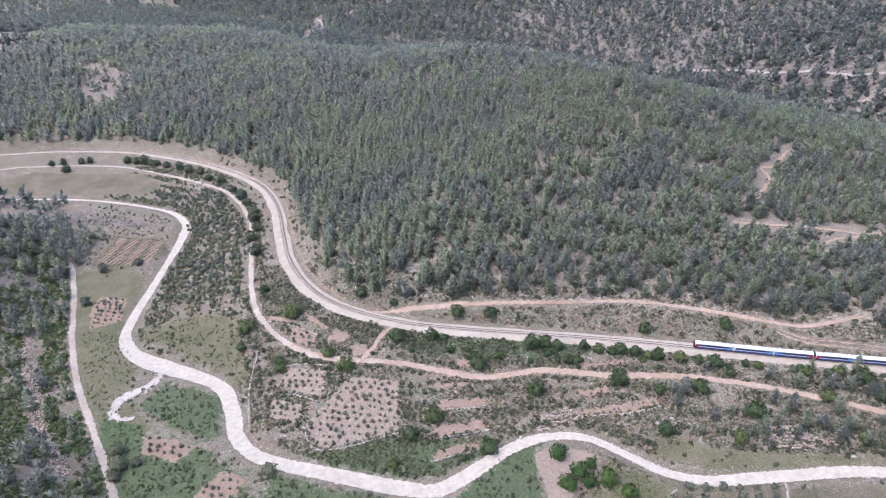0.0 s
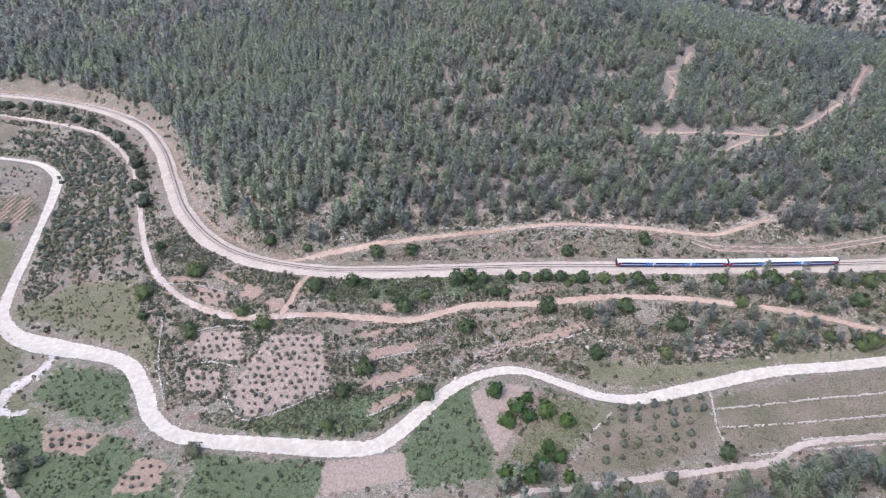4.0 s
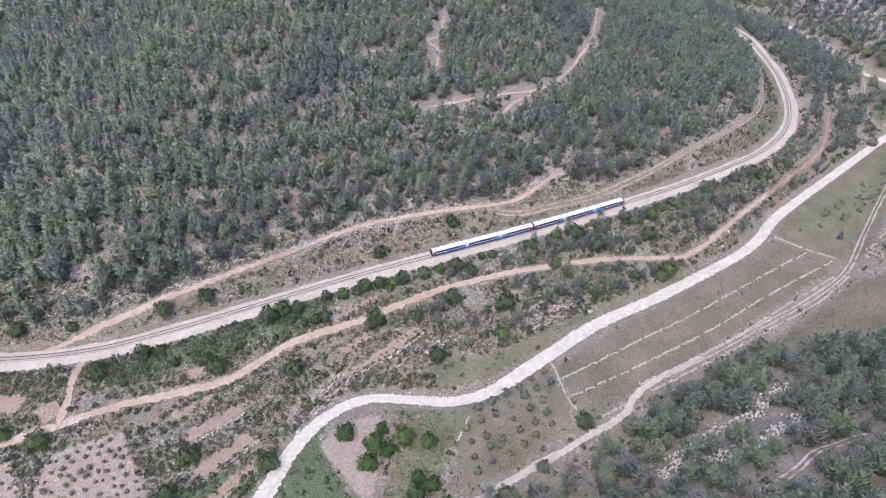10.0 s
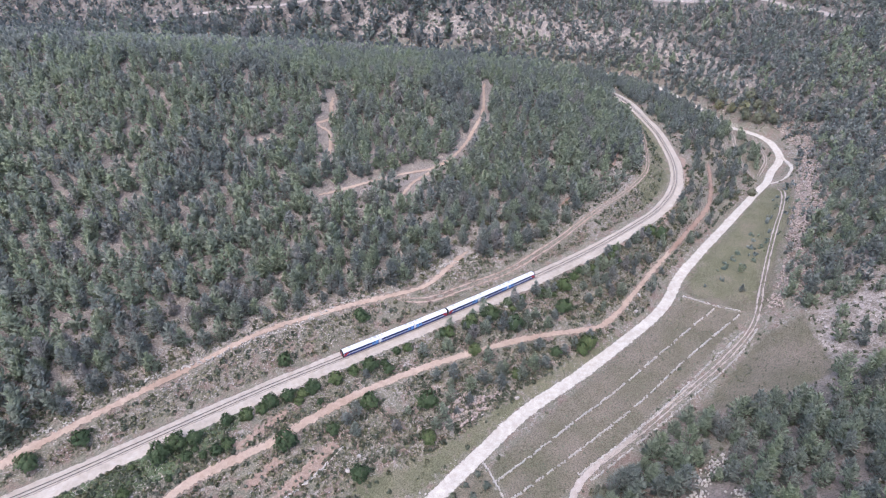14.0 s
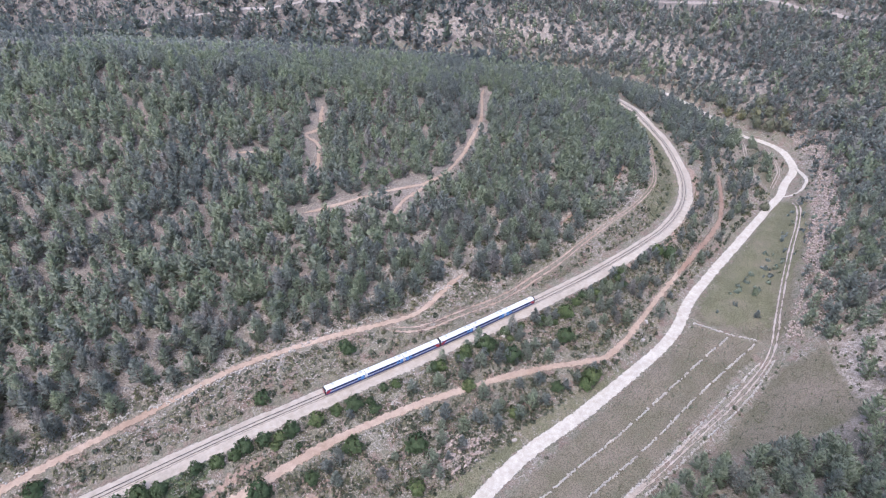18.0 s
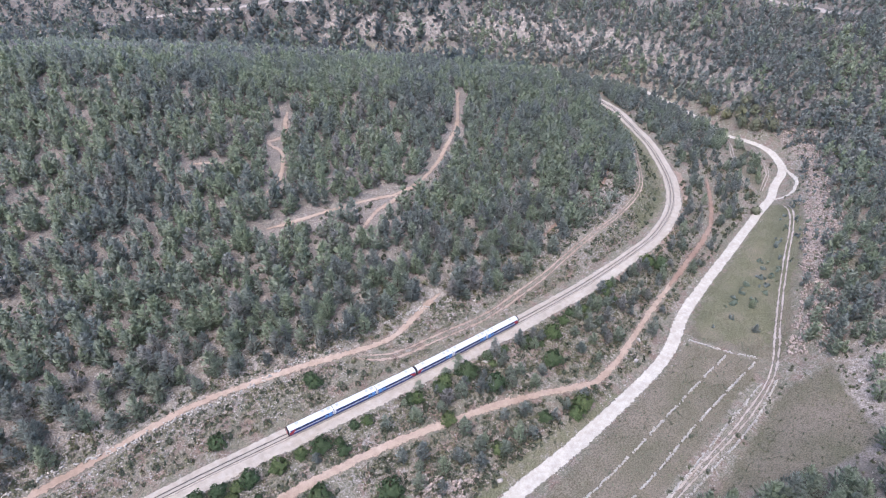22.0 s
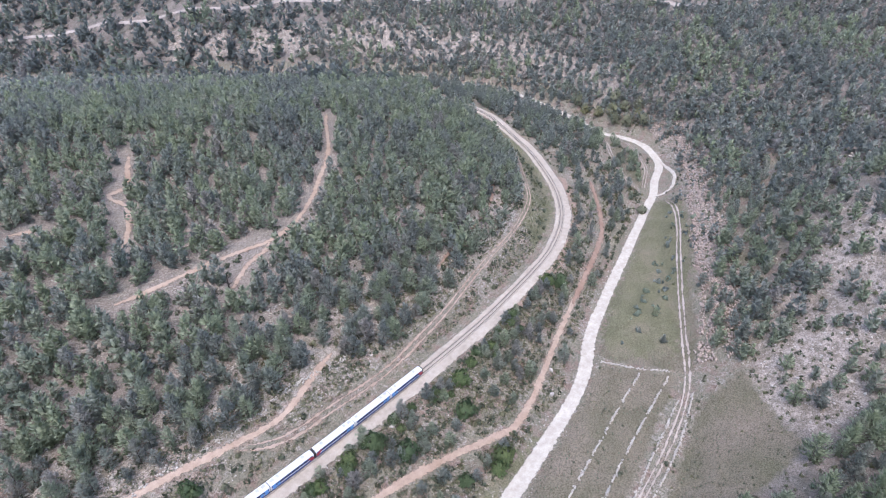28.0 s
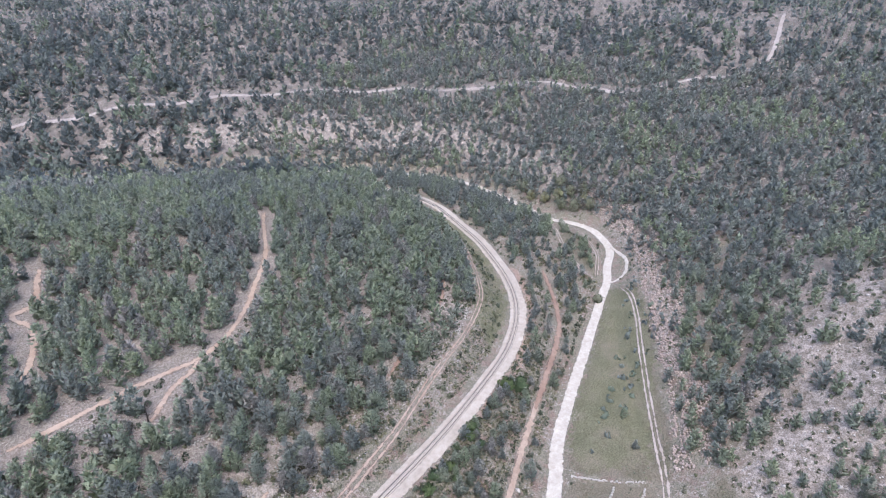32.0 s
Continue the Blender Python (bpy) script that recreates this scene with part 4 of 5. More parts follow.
far = spread(-1300, 1700, -420, 1900, 10.8, 31, 0.7)
dw, ws = beyond(far)
dr, rs = near_line(far[:, 0], far[:, 1], RAIL)
between = (rs < 0) & (dr > 9) & (ws > 0) & (dw > 8) & (far[:, 1] > 285) & (far[:, 0] > -100)
boxed = (far[:, 0] > -360) & (far[:, 0] < 800) & (far[:, 1] < 420)
keep = (((ws < 0) & (dw > 12) & ~boxed) | ((rs > 0) & (dr > 16) & ((far[:, 0] < -640) | (far[:, 1] > 640))) | between) & clear_of_roads(far)
keep &= np.random.default_rng(8).uniform(0, 1, len(far)) < np.clip(np.where(dw < 45, 0.5, np.where(dw < 330, 0.9, 0.42)) + 0.8 * (patchy(far, 60, 2) - 0.3), 0, 1)
west = (far[:, 0] < 150) & (far[:, 1] > 600)
keep &= (dw < 300) | west | (np.mod(height(far[:, 0], far[:, 1]) / 11 + 0.5 * patchy(far, 90, 4), 1) < 0.62)
ang = np.degrees(np.arctan2(far[:, 0] - 60, far[:, 1] + 250))
keep &= (ang > -58) & (ang < 100)
far = far[keep]
tagged(strewn("far_woods", FARS, far, np.random.default_rng(9).uniform(0.8, 1.7, len(far)) * np.where((far[:, 0] < 0) | ((far[:, 0] < 560) & (far[:, 1] > 300) & (far[:, 1] < 760)), 1.3, 1), M_PINE_FAR, 5), "scrubby dark woods on the far hills", "woodland", kind="stuff")

horizon = spread(-2600, -300, 900, 2600, 21, 33, 0.6)
ang = np.degrees(np.arctan2(horizon[:, 0] - 60, horizon[:, 1] + 250))
horizon = horizon[(ang > -60) & (ang < -14) & clear_of_roads(horizon, 2) & (np.random.default_rng(34).uniform(0, 1, len(horizon)) < 0.6 + 0.5 * patchy(horizon, 90, 3))]
tagged(strewn("horizon_woods", FARS, horizon, np.random.default_rng(35).uniform(1.3, 2.2, len(horizon)), M_PINE_FAR, 12), "dark wooded hillsides at the head of the valley", "woodland", kind="stuff")

back = spread(-320, 720, -470, -258, 7.2, 37, 0.6)
back = back[np.random.default_rng(38).uniform(0, 1, len(back)) < 0.5 + 0.5 * patchy(back, 31, 4)]
tagged(strewn("upper_wood", FARS, back, np.random.default_rng(39).uniform(0.6, 1.2, len(back)), M_PINE, 14), "pine wood higher up the southern slope", "woodland", kind="stuff")

# ---- single trees and bushes in the valley ----
def model_set(name, crowns, stem_tall, leaves, words, category, group, n):
    made = [tree_thing(name, crowns, trunk(stem_tall, 0.14, 3, rng), leaves, k) for k in range(n)]
    for ob in made:
        tagged(ob, words, category, group)
    return made


BY_RAIL = [(-14, -14), (-44, 23), (-22, 16), (36, 11), (17, 10), (166, 11), (122, 8), (107, -11), (115, -12), (126, -14), (137, -15), (154, -16), (198, -18), (213, -17), (226, -19), (273, -22),
           (67, -10), (88, -10), (5, -11), (284, -19), (319, -16), (210, -19), (224, -18), (165, 13), (60, -12), (74, -12), (358, -11), (363, -16), (96, -12), (12, -12)]
BY_ROAD = [(105, -32), (124, -37), (144, -33), (167, -45), (213, -53), (124, -60), (157, -61), (63, -42), (33, -30), (30, -25), (203, -33), (240, -52), (259, -56), (231, -30), (263, -33),
           (253, -58), (-82, 3), (-109, 27), (-37, -38), (-49, -29), (6, -78), (15, -66), (43, -80), (1, -95), (-75, -35), (-106, -10), (-102, -25), (-80, 2), (-73, -40), (164, -117)]
FIELD_TREES = [(524, 35), (477, -9), (529, 24), (198, -123), (138, -127), (120, -131), (-52, -107), (-113, -111), (-120, -114), (-125, -106), (-239, 51), (-221, 64),
               (-223, 9), (-279, 97), (-118, -120), (205, -130), (540, 40)]
LANE_TREES = [(-393, 244), (-334, 246), (-316, 243), (-297, 238), (-267, 226), (-255, 224), (-397, 226), (-385, 246), (-345, 248), (-325, 246), (-280, 232), (-240, 212), (-225, 206), (-205, 188),
              (-190, 172), (-180, 160), (-165, 142), (-310, 242), (-410, 240), (-420, 236), (-160, 128), (-150, 112), (-148, 95), (-135, 75)]
FIGS = [(74, -81), (88, -85), (78, -97), (87, -95), (95, -93), (93, -111), (97, -116), (75, -123), (84, -126), (99, -125), (90, -118), (83, -90), (103, -98)]

bushes = model_set("carob_bush", ROUNDS, 1.6, M_OAK, "dark green rounded bush beside the railway", "bush", "bushes along the railway", 5)
r4 = np.random.default_rng(41)
plant_things(bushes, BY_RAIL, r4.uniform(1.1, 1.9, len(BY_RAIL)), 1)
bushes = model_set("carob_tree", ROUNDS, 1.6, M_OAK, "leafy green tree on the terraced slope", "tree", "trees on the terraces", 5)
plant_things(bushes, BY_ROAD, r4.uniform(1.15, 2.1, len(BY_ROAD)), 2)
bushes = model_set("field_tree", ROUNDS, 1.6, M_OLIVE, "grey-green tree standing in the pasture", "tree", "trees in the fields", 5)
plant_things(bushes, FIELD_TREES, r4.uniform(1.1, 1.7, len(FIELD_TREES)), 3)
bushes = model_set("lane_tree", ROUNDS, 1.6, leaf_material("oak_leaves", (0.085, 0.10, 0.072), (0.165, 0.182, 0.128)), "dark tree between the lane and the railway", "tree", "trees beside the lane", 5)
plant_things(bushes, LANE_TREES, r4.uniform(1.3, 2.2, len(LANE_TREES)), 4)
bushes = model_set("fig_tree", ROUNDS, 1.6, M_BRIGHT, "bright green fig tree in the small orchard", "fig tree", "fig trees in the orchard", 5)
plant_things(bushes, FIGS, r4.uniform(1.1, 1.9, len(FIGS)), 5)

# more bushes on the railway's lower bank
belt = spread(-8, 340, -22, -8, 5.2, 55)
d_b, s_b = near_line(belt[:, 0], belt[:, 1], RAIL)
belt = belt[(s_b < 0) & (d_b > 9.5) & clear_of_roads(belt, 1.0) & ~in_any(belt, SOIL)]
belt = belt[np.random.default_rng(56).uniform(0, 1, len(belt)) < 0.05 + 0.5 * patchy(belt, 11, 4)]
bank = model_set("bank_bush", ROUNDS, 1.6, M_OAK, "dense green bush on the railway bank", "bush", "bushes on the bank", 5)
plant_things(bank, belt, r4.uniform(0.55, 1.25, len(belt)), 8)

# olive trees in rows in their field by the stream
rows = [(108 + 7.2 * i + 1.5 * j, -119 + 6.2 * j + 1.1 * i) for i in range(8) for j in range(6)]
rows = [(x + r4.uniform(-0.9, 0.9), y + r4.uniform(-0.9, 0.9)) for x, y in rows]
rows = [q for q in rows if inside(np.array([q[0]]), np.array([q[1]]), DRY[1])[0] > 2 and r4.uniform() < 0.85]
olives = model_set("olive_tree", OLIVES, 1.0, M_OLIVE, "small grey-green olive tree in a planted row", "olive tree", "olive trees in the field", 5)
plant_things(olives, rows, r4.uniform(0.9, 1.5, len(rows)), 6)

# pines between the railway and the stream, down the valley
pines = model_set("valley_pine", EDGE_PINES, 6, M_PINE, "loose grey-green pine on the stony slope", "pine tree", "pines below the railway", 8)
mid = spread(120, 590, -60, 290, 6.2, 51)
dr, rs = near_line(mid[:, 0], mid[:, 1], RAIL)
dw, ws = near_line(mid[:, 0], mid[:, 1], RIVER)
keep = (rs < 0) & (ws > 0) & (dr > 9) & (dw > 9) & clear_of_roads(mid, 0.8) & ~in_any(mid, SOIL + GRASS + LUSH, -2)
keep &= np.random.default_rng(52).uniform(0, 1, len(mid)) < np.clip((mid[:, 0] - 110) / 190, 0.1, 0.8) * (0.4 + patchy(mid, 17, 6))
mid = mid[keep]
size = np.random.default_rng(53).uniform(0.5, 1.0, len(mid)) * np.where(mid[:, 1] > 60, 1.2, 1.0)
single = (mid[:, 0] < 470) & (mid[:, 1] < 60)
single &= np.cumsum(single) <= 290
plant_things(pines, np.vstack([mid[single], [(380, -63), (363, -75)]]), np.r_[size[single], 0.62, 0.6], 7)
tagged(strewn("valley_wood", PINES, mid[~single], size[~single], M_PINE, 11), "dense grey-green pines between railway and stream", "woodland", kind="stuff")

# thicket on both banks of the stream behind the spur
thicket = spread(470, 680, 90, 420, 4.6, 54, 0.55)
dw, ws = near_line(thicket[:, 0], thicket[:, 1], RIVER)
dr, rs = near_line(thicket[:, 0], thicket[:, 1], RAIL)
thicket = thicket[(rs < 0) & (dr > 10) & (dw < 17) & (dw > np.where(ws > 0, 4.2, 5.0)) & ~((ws < 0) & (thicket[:, 1] < 135)) & (patchy(thicket, 9, 2) > 0.3)]
tagged(strewn("stream_thicket", MID_PINES, thicket, np.random.default_rng(55).uniform(0.45, 0.85, len(thicket)), M_PINE, 15), "dense trees crowding the stream bed", "woodland", kind="stuff")

# olive grove on the western bank and scrub all over
grove_ring = [(-287, 193), (-226, 196), (-165, 125), (-140, 67), (-124, 20), (-176, 13), (-192, 45), (-206, 110), (-232, 150)]
grove = spread(-300, -110, 0, 210, 4.4, 61, 0.38)
grove = grove[in_any(grove, [grove_ring]) & clear_of_roads(grove)]
grove = grove[np.random.default_rng(62).uniform(0, 1, len(grove)) < 0.35 + 0.7 * patchy(grove, 14, 3)]
tagged(strewn("olive_grove", OLIVES, grove, np.random.default_rng(63).uniform(0.8, 1.55, len(grove)), M_OLIVE, 6), "old olive grove with uneven grey-green crowns", "olive grove", kind="stuff")
plot = spread(-225, 42, -126, 22, 3.9, 64, 0.25)
plot = plot[in_any(plot, SANDY[:2] + SOIL_WEST[:4] + SANDY[4:], 0.8) | (in_any(plot, SOIL[:4], 0.5) & (np.arange(len(plot)) % 4 == 0))]
tagged(strewn("young_orchard", OLIVES, plot, np.random.default_rng(65).uniform(0.45, 0.9, len(plot)), M_OLIVE, 7), "young shrubs planted over the pale plots", "orchard shrubs", kind="stuff")
plot = spread(84, 124, -54, -14, 3.4, 66, 0.3)
plot = plot[in_any(plot, SOIL[4:], 0.2)]
tagged(strewn("terrace_shrubs", OLIVES, plot, np.random.default_rng(67).uniform(0.35, 0.6, len(plot)), M_OLIVE, 8), "small shrubs on the red terraces", "orchard shrubs", kind="stuff")
vines = np.array([(-259 + 3.4 * j + 0.12 * i, 57 + 1.1 * i + 0.25 * j) for j in range(14) for i in range(42)])
vines = vines[in_any(vines, DRY[6:], 1.5)]
tagged(strewn("crop_rows", TUFTS, vines, np.random.default_rng(68).uniform(0.5, 0.9, len(vines)), M_SCRUB, 9), "low crops in ploughed rows", "crops", kind="stuff")


def scrub(name, x0, x1, y0, y1, gap, seed, want, lo, hi, words, material=None, kinds=None):
    at = spread(x0, x1, y0, y1, gap, seed)
    at = at[clear_of_roads(at, -1.0)]
    at = at[want(at)]
    size = np.random.default_rng(seed + 1).uniform(lo, hi, len(at)) ** 1.5
    return tagged(strewn(name, kinds or TUFTS, at, size, material or M_SCRUB, seed), words, "scrub", kind="stuff")


def valley_scrub(at):
    dr, rs = near_line(at[:, 0], at[:, 1], RAIL)
    dw, ws = near_line(at[:, 0], at[:, 1], RIVER)
    ok = (dr > 7.5) & (dw > 6) & ((rs < 0) & (ws > 0)) & ~in_any(at, SOIL + SOIL_WEST + SANDY + DRY, 0)
    return ok & (np.random.default_rng(71).uniform(0, 1, len(at)) < np.where(in_any(at, GRASS + LUSH[2:4]), 0.12, (np.where(at[:, 0] > 120, 0.15, 0.35) + 0.65 * patchy(at, 9, 5)) * (1 + 0.9 * np.sin(height(at[:, 0], at[:, 1]) * 2.9 + at[:, 0] * 0.02))))


def wood_scrub(at):
    dr, rs = near_line(at[:, 0], at[:, 1], RAIL)
    return (rs > 0) & (dr > 8) & (dr < 110) & (np.random.default_rng(72).uniform(0, 1, len(at)) < 0.2 + 0.7 * patchy(at, 8, 9))


def bank_scrub(at):
    dw, ws = near_line(at[:, 0], at[:, 1], RIVER)
    return (ws < 0) & (dw > 7) & (dw < 170) & ~in_any(at, SANDY + SOIL_WEST, 0) & (np.random.default_rng(73).uniform(0, 1, len(at)) < np.where(in_any(at, DRY + GRASS), 0.02, np.where(in_any(at, ROCKY), 0.45, 0.2) + 0.7 * patchy(at, 10, 2)))


scrub("terrace_scrub", -330, 560, -108, 240, 2.1, 81, valley_scrub, 0.7, 1.7, "grey-green thorny scrub over the terraced slope")
LOW_TUFTS = [faced(*crown(rng, 10, rng.uniform(0.5, 0.8), rng.uniform(0.6, 0.9), 0.0, round_shape, 0.62, 0)) for _ in range(6)]


def carpet(at):
    dr, rs = near_line(at[:, 0], at[:, 1], RAIL)
    dw, ws = near_line(at[:, 0], at[:, 1], RIVER)
    ok = (dr > 8) & (dw > 7) & (((rs < 0) & (ws > 0)) | ((rs > 0) & (dr < 36))) & ~in_any(at, SOIL + SOIL_WEST + SANDY + GRASS, 0.3)
    return ok & (patchy(at, 4, 2) > 0.2) & (patchy(at, 13, 7) > 0.25)


def west_thicket(at):
    dl, side = near_line(at[:, 0], at[:, 1], LEFT_ROAD)
    return (side > 0) & (dl > 3.5) & (dl < 95) & (patchy(at, 11, 5) > 0.3) & (near_line(at[:, 0], at[:, 1], [(-239, -18), (-205, -62), (-173, -97), (-132, -129)])[0] > 4)


scrub("west_thicket", -300, -85, -170, 60, 2.7, 77, west_thicket, 1.3, 2.1, "tangled green bushes on the western slope", M_OAK)
scrub("low_scrub", -110, 400, -106, 62, 1.55, 79, carpet, 0.75, 1.3, "low cushions of grey-green scrub over the terraces", leaf_material("cushion_leaves", (0.125, 0.132, 0.09), (0.225, 0.225, 0.16)), LOW_TUFTS)
scrub("wood_scrub", -250, 540, 5, 300, 3.6, 83, wood_scrub, 0.8, 1.9, "low scrub on the stony floor of the wood")
scrub("bank_scrub", -330, 620, -190, 250, 3.5, 85, bank_scrub, 0.55, 1.5, "low scrub along the stream's far bank")


def field_tufts(at):
    return in_any(at, DRY[1:7], 1.0) & ~in_any(at, GRASS) & (np.random.default_rng(75).uniform(0, 1, len(at)) < 0.15 + 0.75 * patchy(at, 7, 1))


scrub("pasture_tufts", -270, 560, -150, 110, 2.0, 89, field_tufts, 0.4, 0.85, "small dry tufts over the pasture")


FAR_TUFTS = [faced(*crown(rng, 7, rng.uniform(0.8, 1.4), rng.uniform(0.55, 0.9), 0.0, round_shape, 0.95, 0)) for _ in range(5)]


def far_scrub(at):
    dw, ws = near_line(at[:, 0], at[:, 1], RIVER)
    ang = np.degrees(np.arctan2(at[:, 0] - 60, at[:, 1] + 250))
    return (ws < 0) & (dw > 14) & (ang > -20) & (ang < 96) & (np.random.default_rng(74).uniform(0, 1, len(at)) < 0.2 + 0.8 * patchy(at, 25, 8))


scrub("hill_scrub", -450, 1350, -60, 1400, 5.6, 87, far_scrub, 1.1, 2.1, "dark scrub dotted over the rocky hills", M_PINE_FAR, FAR_TUFTS)

# tall yellow-green trees by the stream's bend, and a cypress plantation far up the slope
tall = model_set("eucalyptus_tree", EUCS, 6.0, leaf_material("eucalyptus_leaves", (0.165, 0.17, 0.11), (0.28, 0.275, 0.18)), "tall yellow-green tree at the bend of the stream", "tree", "tall trees at the bend", 5)
plant_things(tall, [(598, 92), (600, 80), (592, 73), (606, 72), (594, 62), (603, 58), (612, 84), (598, 50), (610, 62), (600, 106), (609, 118)], r4.uniform(0.75, 1.15, 11), 9)
SLIM = [faced(*crown(rng, 16, rng.uniform(8, 11), 1.1, 0.3, slim_shape, 1.3, 1)) for _ in range(3)]
cypress = model_set("cypress", SLIM, 2.0, M_PINE_FAR, "slim dark cypress on the rocky ledge", "cypress", "cypresses on the cliff", 3)
plant_things(cypress, [(574, 4), (560, -6), (548, -16), (530, -24), (519, -30), (498, -38), (488, -46), (470, -56), (590, 20), (540, -26), (507, -46)], r4.uniform(0.5, 0.9, 11), 21)
ranks = np.array([(826 + 9 * i + 2.2 * j, -112 + 7.5 * j) for i in range(20) for j in range(12)], float) + np.random.default_rng(44).uniform(-1.5, 1.5, (240, 2))
tagged(strewn("cypress_plantation", SLIM, ranks, np.random.default_rng(45).uniform(0.8, 1.3, 240), M_PINE_FAR, 10), "thin dark cypresses in ranks on the far slope", "cypress plantation", kind="stuff")

# stones
def stones(name, x0, x1, y0, y1, gap, seed, want, lo, hi, words, flat=1.0):
    at = spread(x0, x1, y0, y1, gap, seed, 0.5)
    at = at[clear_of_roads(at, -1.0)]
    at = at[want(at)]
    size = np.random.default_rng(seed + 1).uniform(lo, hi, len(at)) ** 2
    ob = strewn(name, COBBLES, at, size, M_STONE, seed, flat, 0.0, False)
    return tagged(ob, words, "stones", kind="stuff")


stones("cliff_boulders", 320, 690, -170, 560, 1.9, 91, lambda at: in_any(at, ROCKY, -3) & ~in_any(at, DRY, -2) & (patchy(at, 6, 3) > np.where(at[:, 1] > 120, 0.55, 0.3)) & (np.mod(height(at[:, 0], at[:, 1]) / 3.1 + 0.3 * patchy(at, 18, 2), 1) < 0.45), 0.45, 1.25, "pale limestone ledges and boulders on the bank", 0.8)
stones("wood_stones", -140, 520, 8, 150, 1.35, 93, lambda at: (near_line(at[:, 0], at[:, 1], RAIL)[1] > 0) & (near_line(at[:, 0], at[:, 1], RAIL)[0] > 7.5) & ~in_any(at, GRASS)
       & (patchy(at, 5, 6) * np.where(near_line(at[:, 0], at[:, 1], RAIL)[0] < 62, 0.85, patchy(at, 31, 2)) > 0.45), 0.4, 1.05, "pale stones scattered between the pines", 0.6)
stones("slope_stones", -110, 540, -100, 100, 2.0, 95, lambda at: (near_line(at[:, 0], at[:, 1], RAIL)[1] < 0) & (near_line(at[:, 0], at[:, 1], RAIL)[0] > 7)
       & (near_line(at[:, 0], at[:, 1], RIVER)[1] > 0) & ~in_any(at, SOIL + GRASS + LUSH) & (np.mod(height(at[:, 0], at[:, 1]) / 1.7 + 0.4 * patchy(at, 15, 5), 1) < 0.4) & (patchy(at, 8, 1) > 0.35), 0.45, 1.0, "pale field stones over the slope", 0.7)
stones("hill_stones", 250, 1150, -220, 900, 5.0, 97, lambda at: ~in_any(at, DRY + GRASS, -3) & (near_line(at[:, 0], at[:, 1], RIVER)[1] < 0) & (near_line(at[:, 0], at[:, 1], RIVER)[0] > 15)
       & (near_line(at[:, 0], at[:, 1], RIVER)[0] > 70) & (patchy(at, 26, 7) > 0.4) & (np.mod(height(at[:, 0], at[:, 1]) / 6.5 + 0.3 * patchy(at, 40, 3), 1) < 0.35), 0.8, 1.6, "pale rock outcrops on the far hillside", 0.6)

stones("stream_stones", -330, 600, -115, 200, 1.6, 99, lambda at: (np.abs(near_line(at[:, 0], at[:, 1], RIVER)[0] - 5.2) < 1.4) & (patchy(at, 5, 3) > 0.62), 0.35, 0.8, "grey stones along the edges of the stream bed", 0.8)

# ---- dry-stone walls ----
M_CLIFF = simple("pink_cliff_rock", (0.30, 0.225, 0.18), (0.43, 0.352, 0.30), 0.3, fine=3.0, bump=0.4)

M_FIELD_STONE = simple("bleached_field_stone", (0.35, 0.31, 0.262), (0.48, 0.432, 0.375), 0.3, fine=4.0, bump=0.3)


def stone_wall(line, seed, tall=0.7, words="low wall of pale dry field stones", loose=0.14, gaps=0.0, big=1.0, rock=M_FIELD_STONE):
    p, t, side = along(line, 0.62)
    rg = np.random.default_rng(seed)
    at, turn, size = [], [], []
    for level in (0, 1):
        ok = (rg.uniform(0, 1, len(p)) < (0.9 if level == 0 else 0.55)) & (patchy(p, 2.2, seed % 9) >= gaps)
        q = p[ok] + side[ok] * rg.normal(0, loose, (ok.sum(), 1))
        at.append(np.c_[q, height(*q.T) + tall * (0.25 + 0.42 * level)])
        turn.append(np.arctan2(t[ok][:, 1], t[ok][:, 0]) + rg.normal(0, 0.25, ok.sum()))
        size.append(rg.uniform(0.75, 1.25, (ok.sum(), 3)) * (0.62 * big * max(1, big * 0.8), (0.62 - 0.15 * level) * big ** 0.6, tall * 0.55))
    v, f = blocks(np.vstack(at), np.concatenate(turn), np.vstack(size))
    v = v + rg.normal(0, 0.05, v.shape)
    ob = new("stone_wall")
    tagged(ob, words, "stone wall", "dry-stone walls of the fields")
    o = sheet("stones", v, f, rock, False)
    o.parent = ob
    return ob


def ledge_line(line, off, jog, seed):
    """A line set off from another one, wandering a little."""
    p, t, side = along(line, 9.0)
    rg = np.random.default_rng(seed)
    return [tuple(q) for q in p + side * (off + np.convolve(rg.normal(0, jog, len(p)), np.ones(3) / 3, "same"))[:, None]]


for k, (line, off) in enumerate((([(40, -1), (152, -3), (285, -6)], 26), ([(70, -1), (152, -3), (250, -6)], 38), ([(285, -6), (372, 1), (443, 31)], 27), ([(120, -2), (240, -6), (325, -4)], 50),
                                 ([(-60, 16), (-18, 2), (40, -1)], 19), ([(200, -5), (300, -6), (372, 1)], 66), ([(60, -1), (130, -2)], 58))):
    stone_wall(ledge_line(line, off, 2.2, 300 + k), 320 + k, 0.95, "broken ledge of pale rock between the pines", 0.6, 0.45)
for k, off in enumerate((-12, -8, -4, 0, 4, 8)):
    stone_wall(ledge_line([(604, 66), (584, 22), (546, -8), (498, -32), (442, -57), (414, -72), (376, -88), (356, -96)], 0.75 * (off + 12), 1.6, 340 + k), 350 + k, 1.3, "stratum of pinkish rock along the cliff", 0.9, 0.3, 1.35, M_CLIFF)
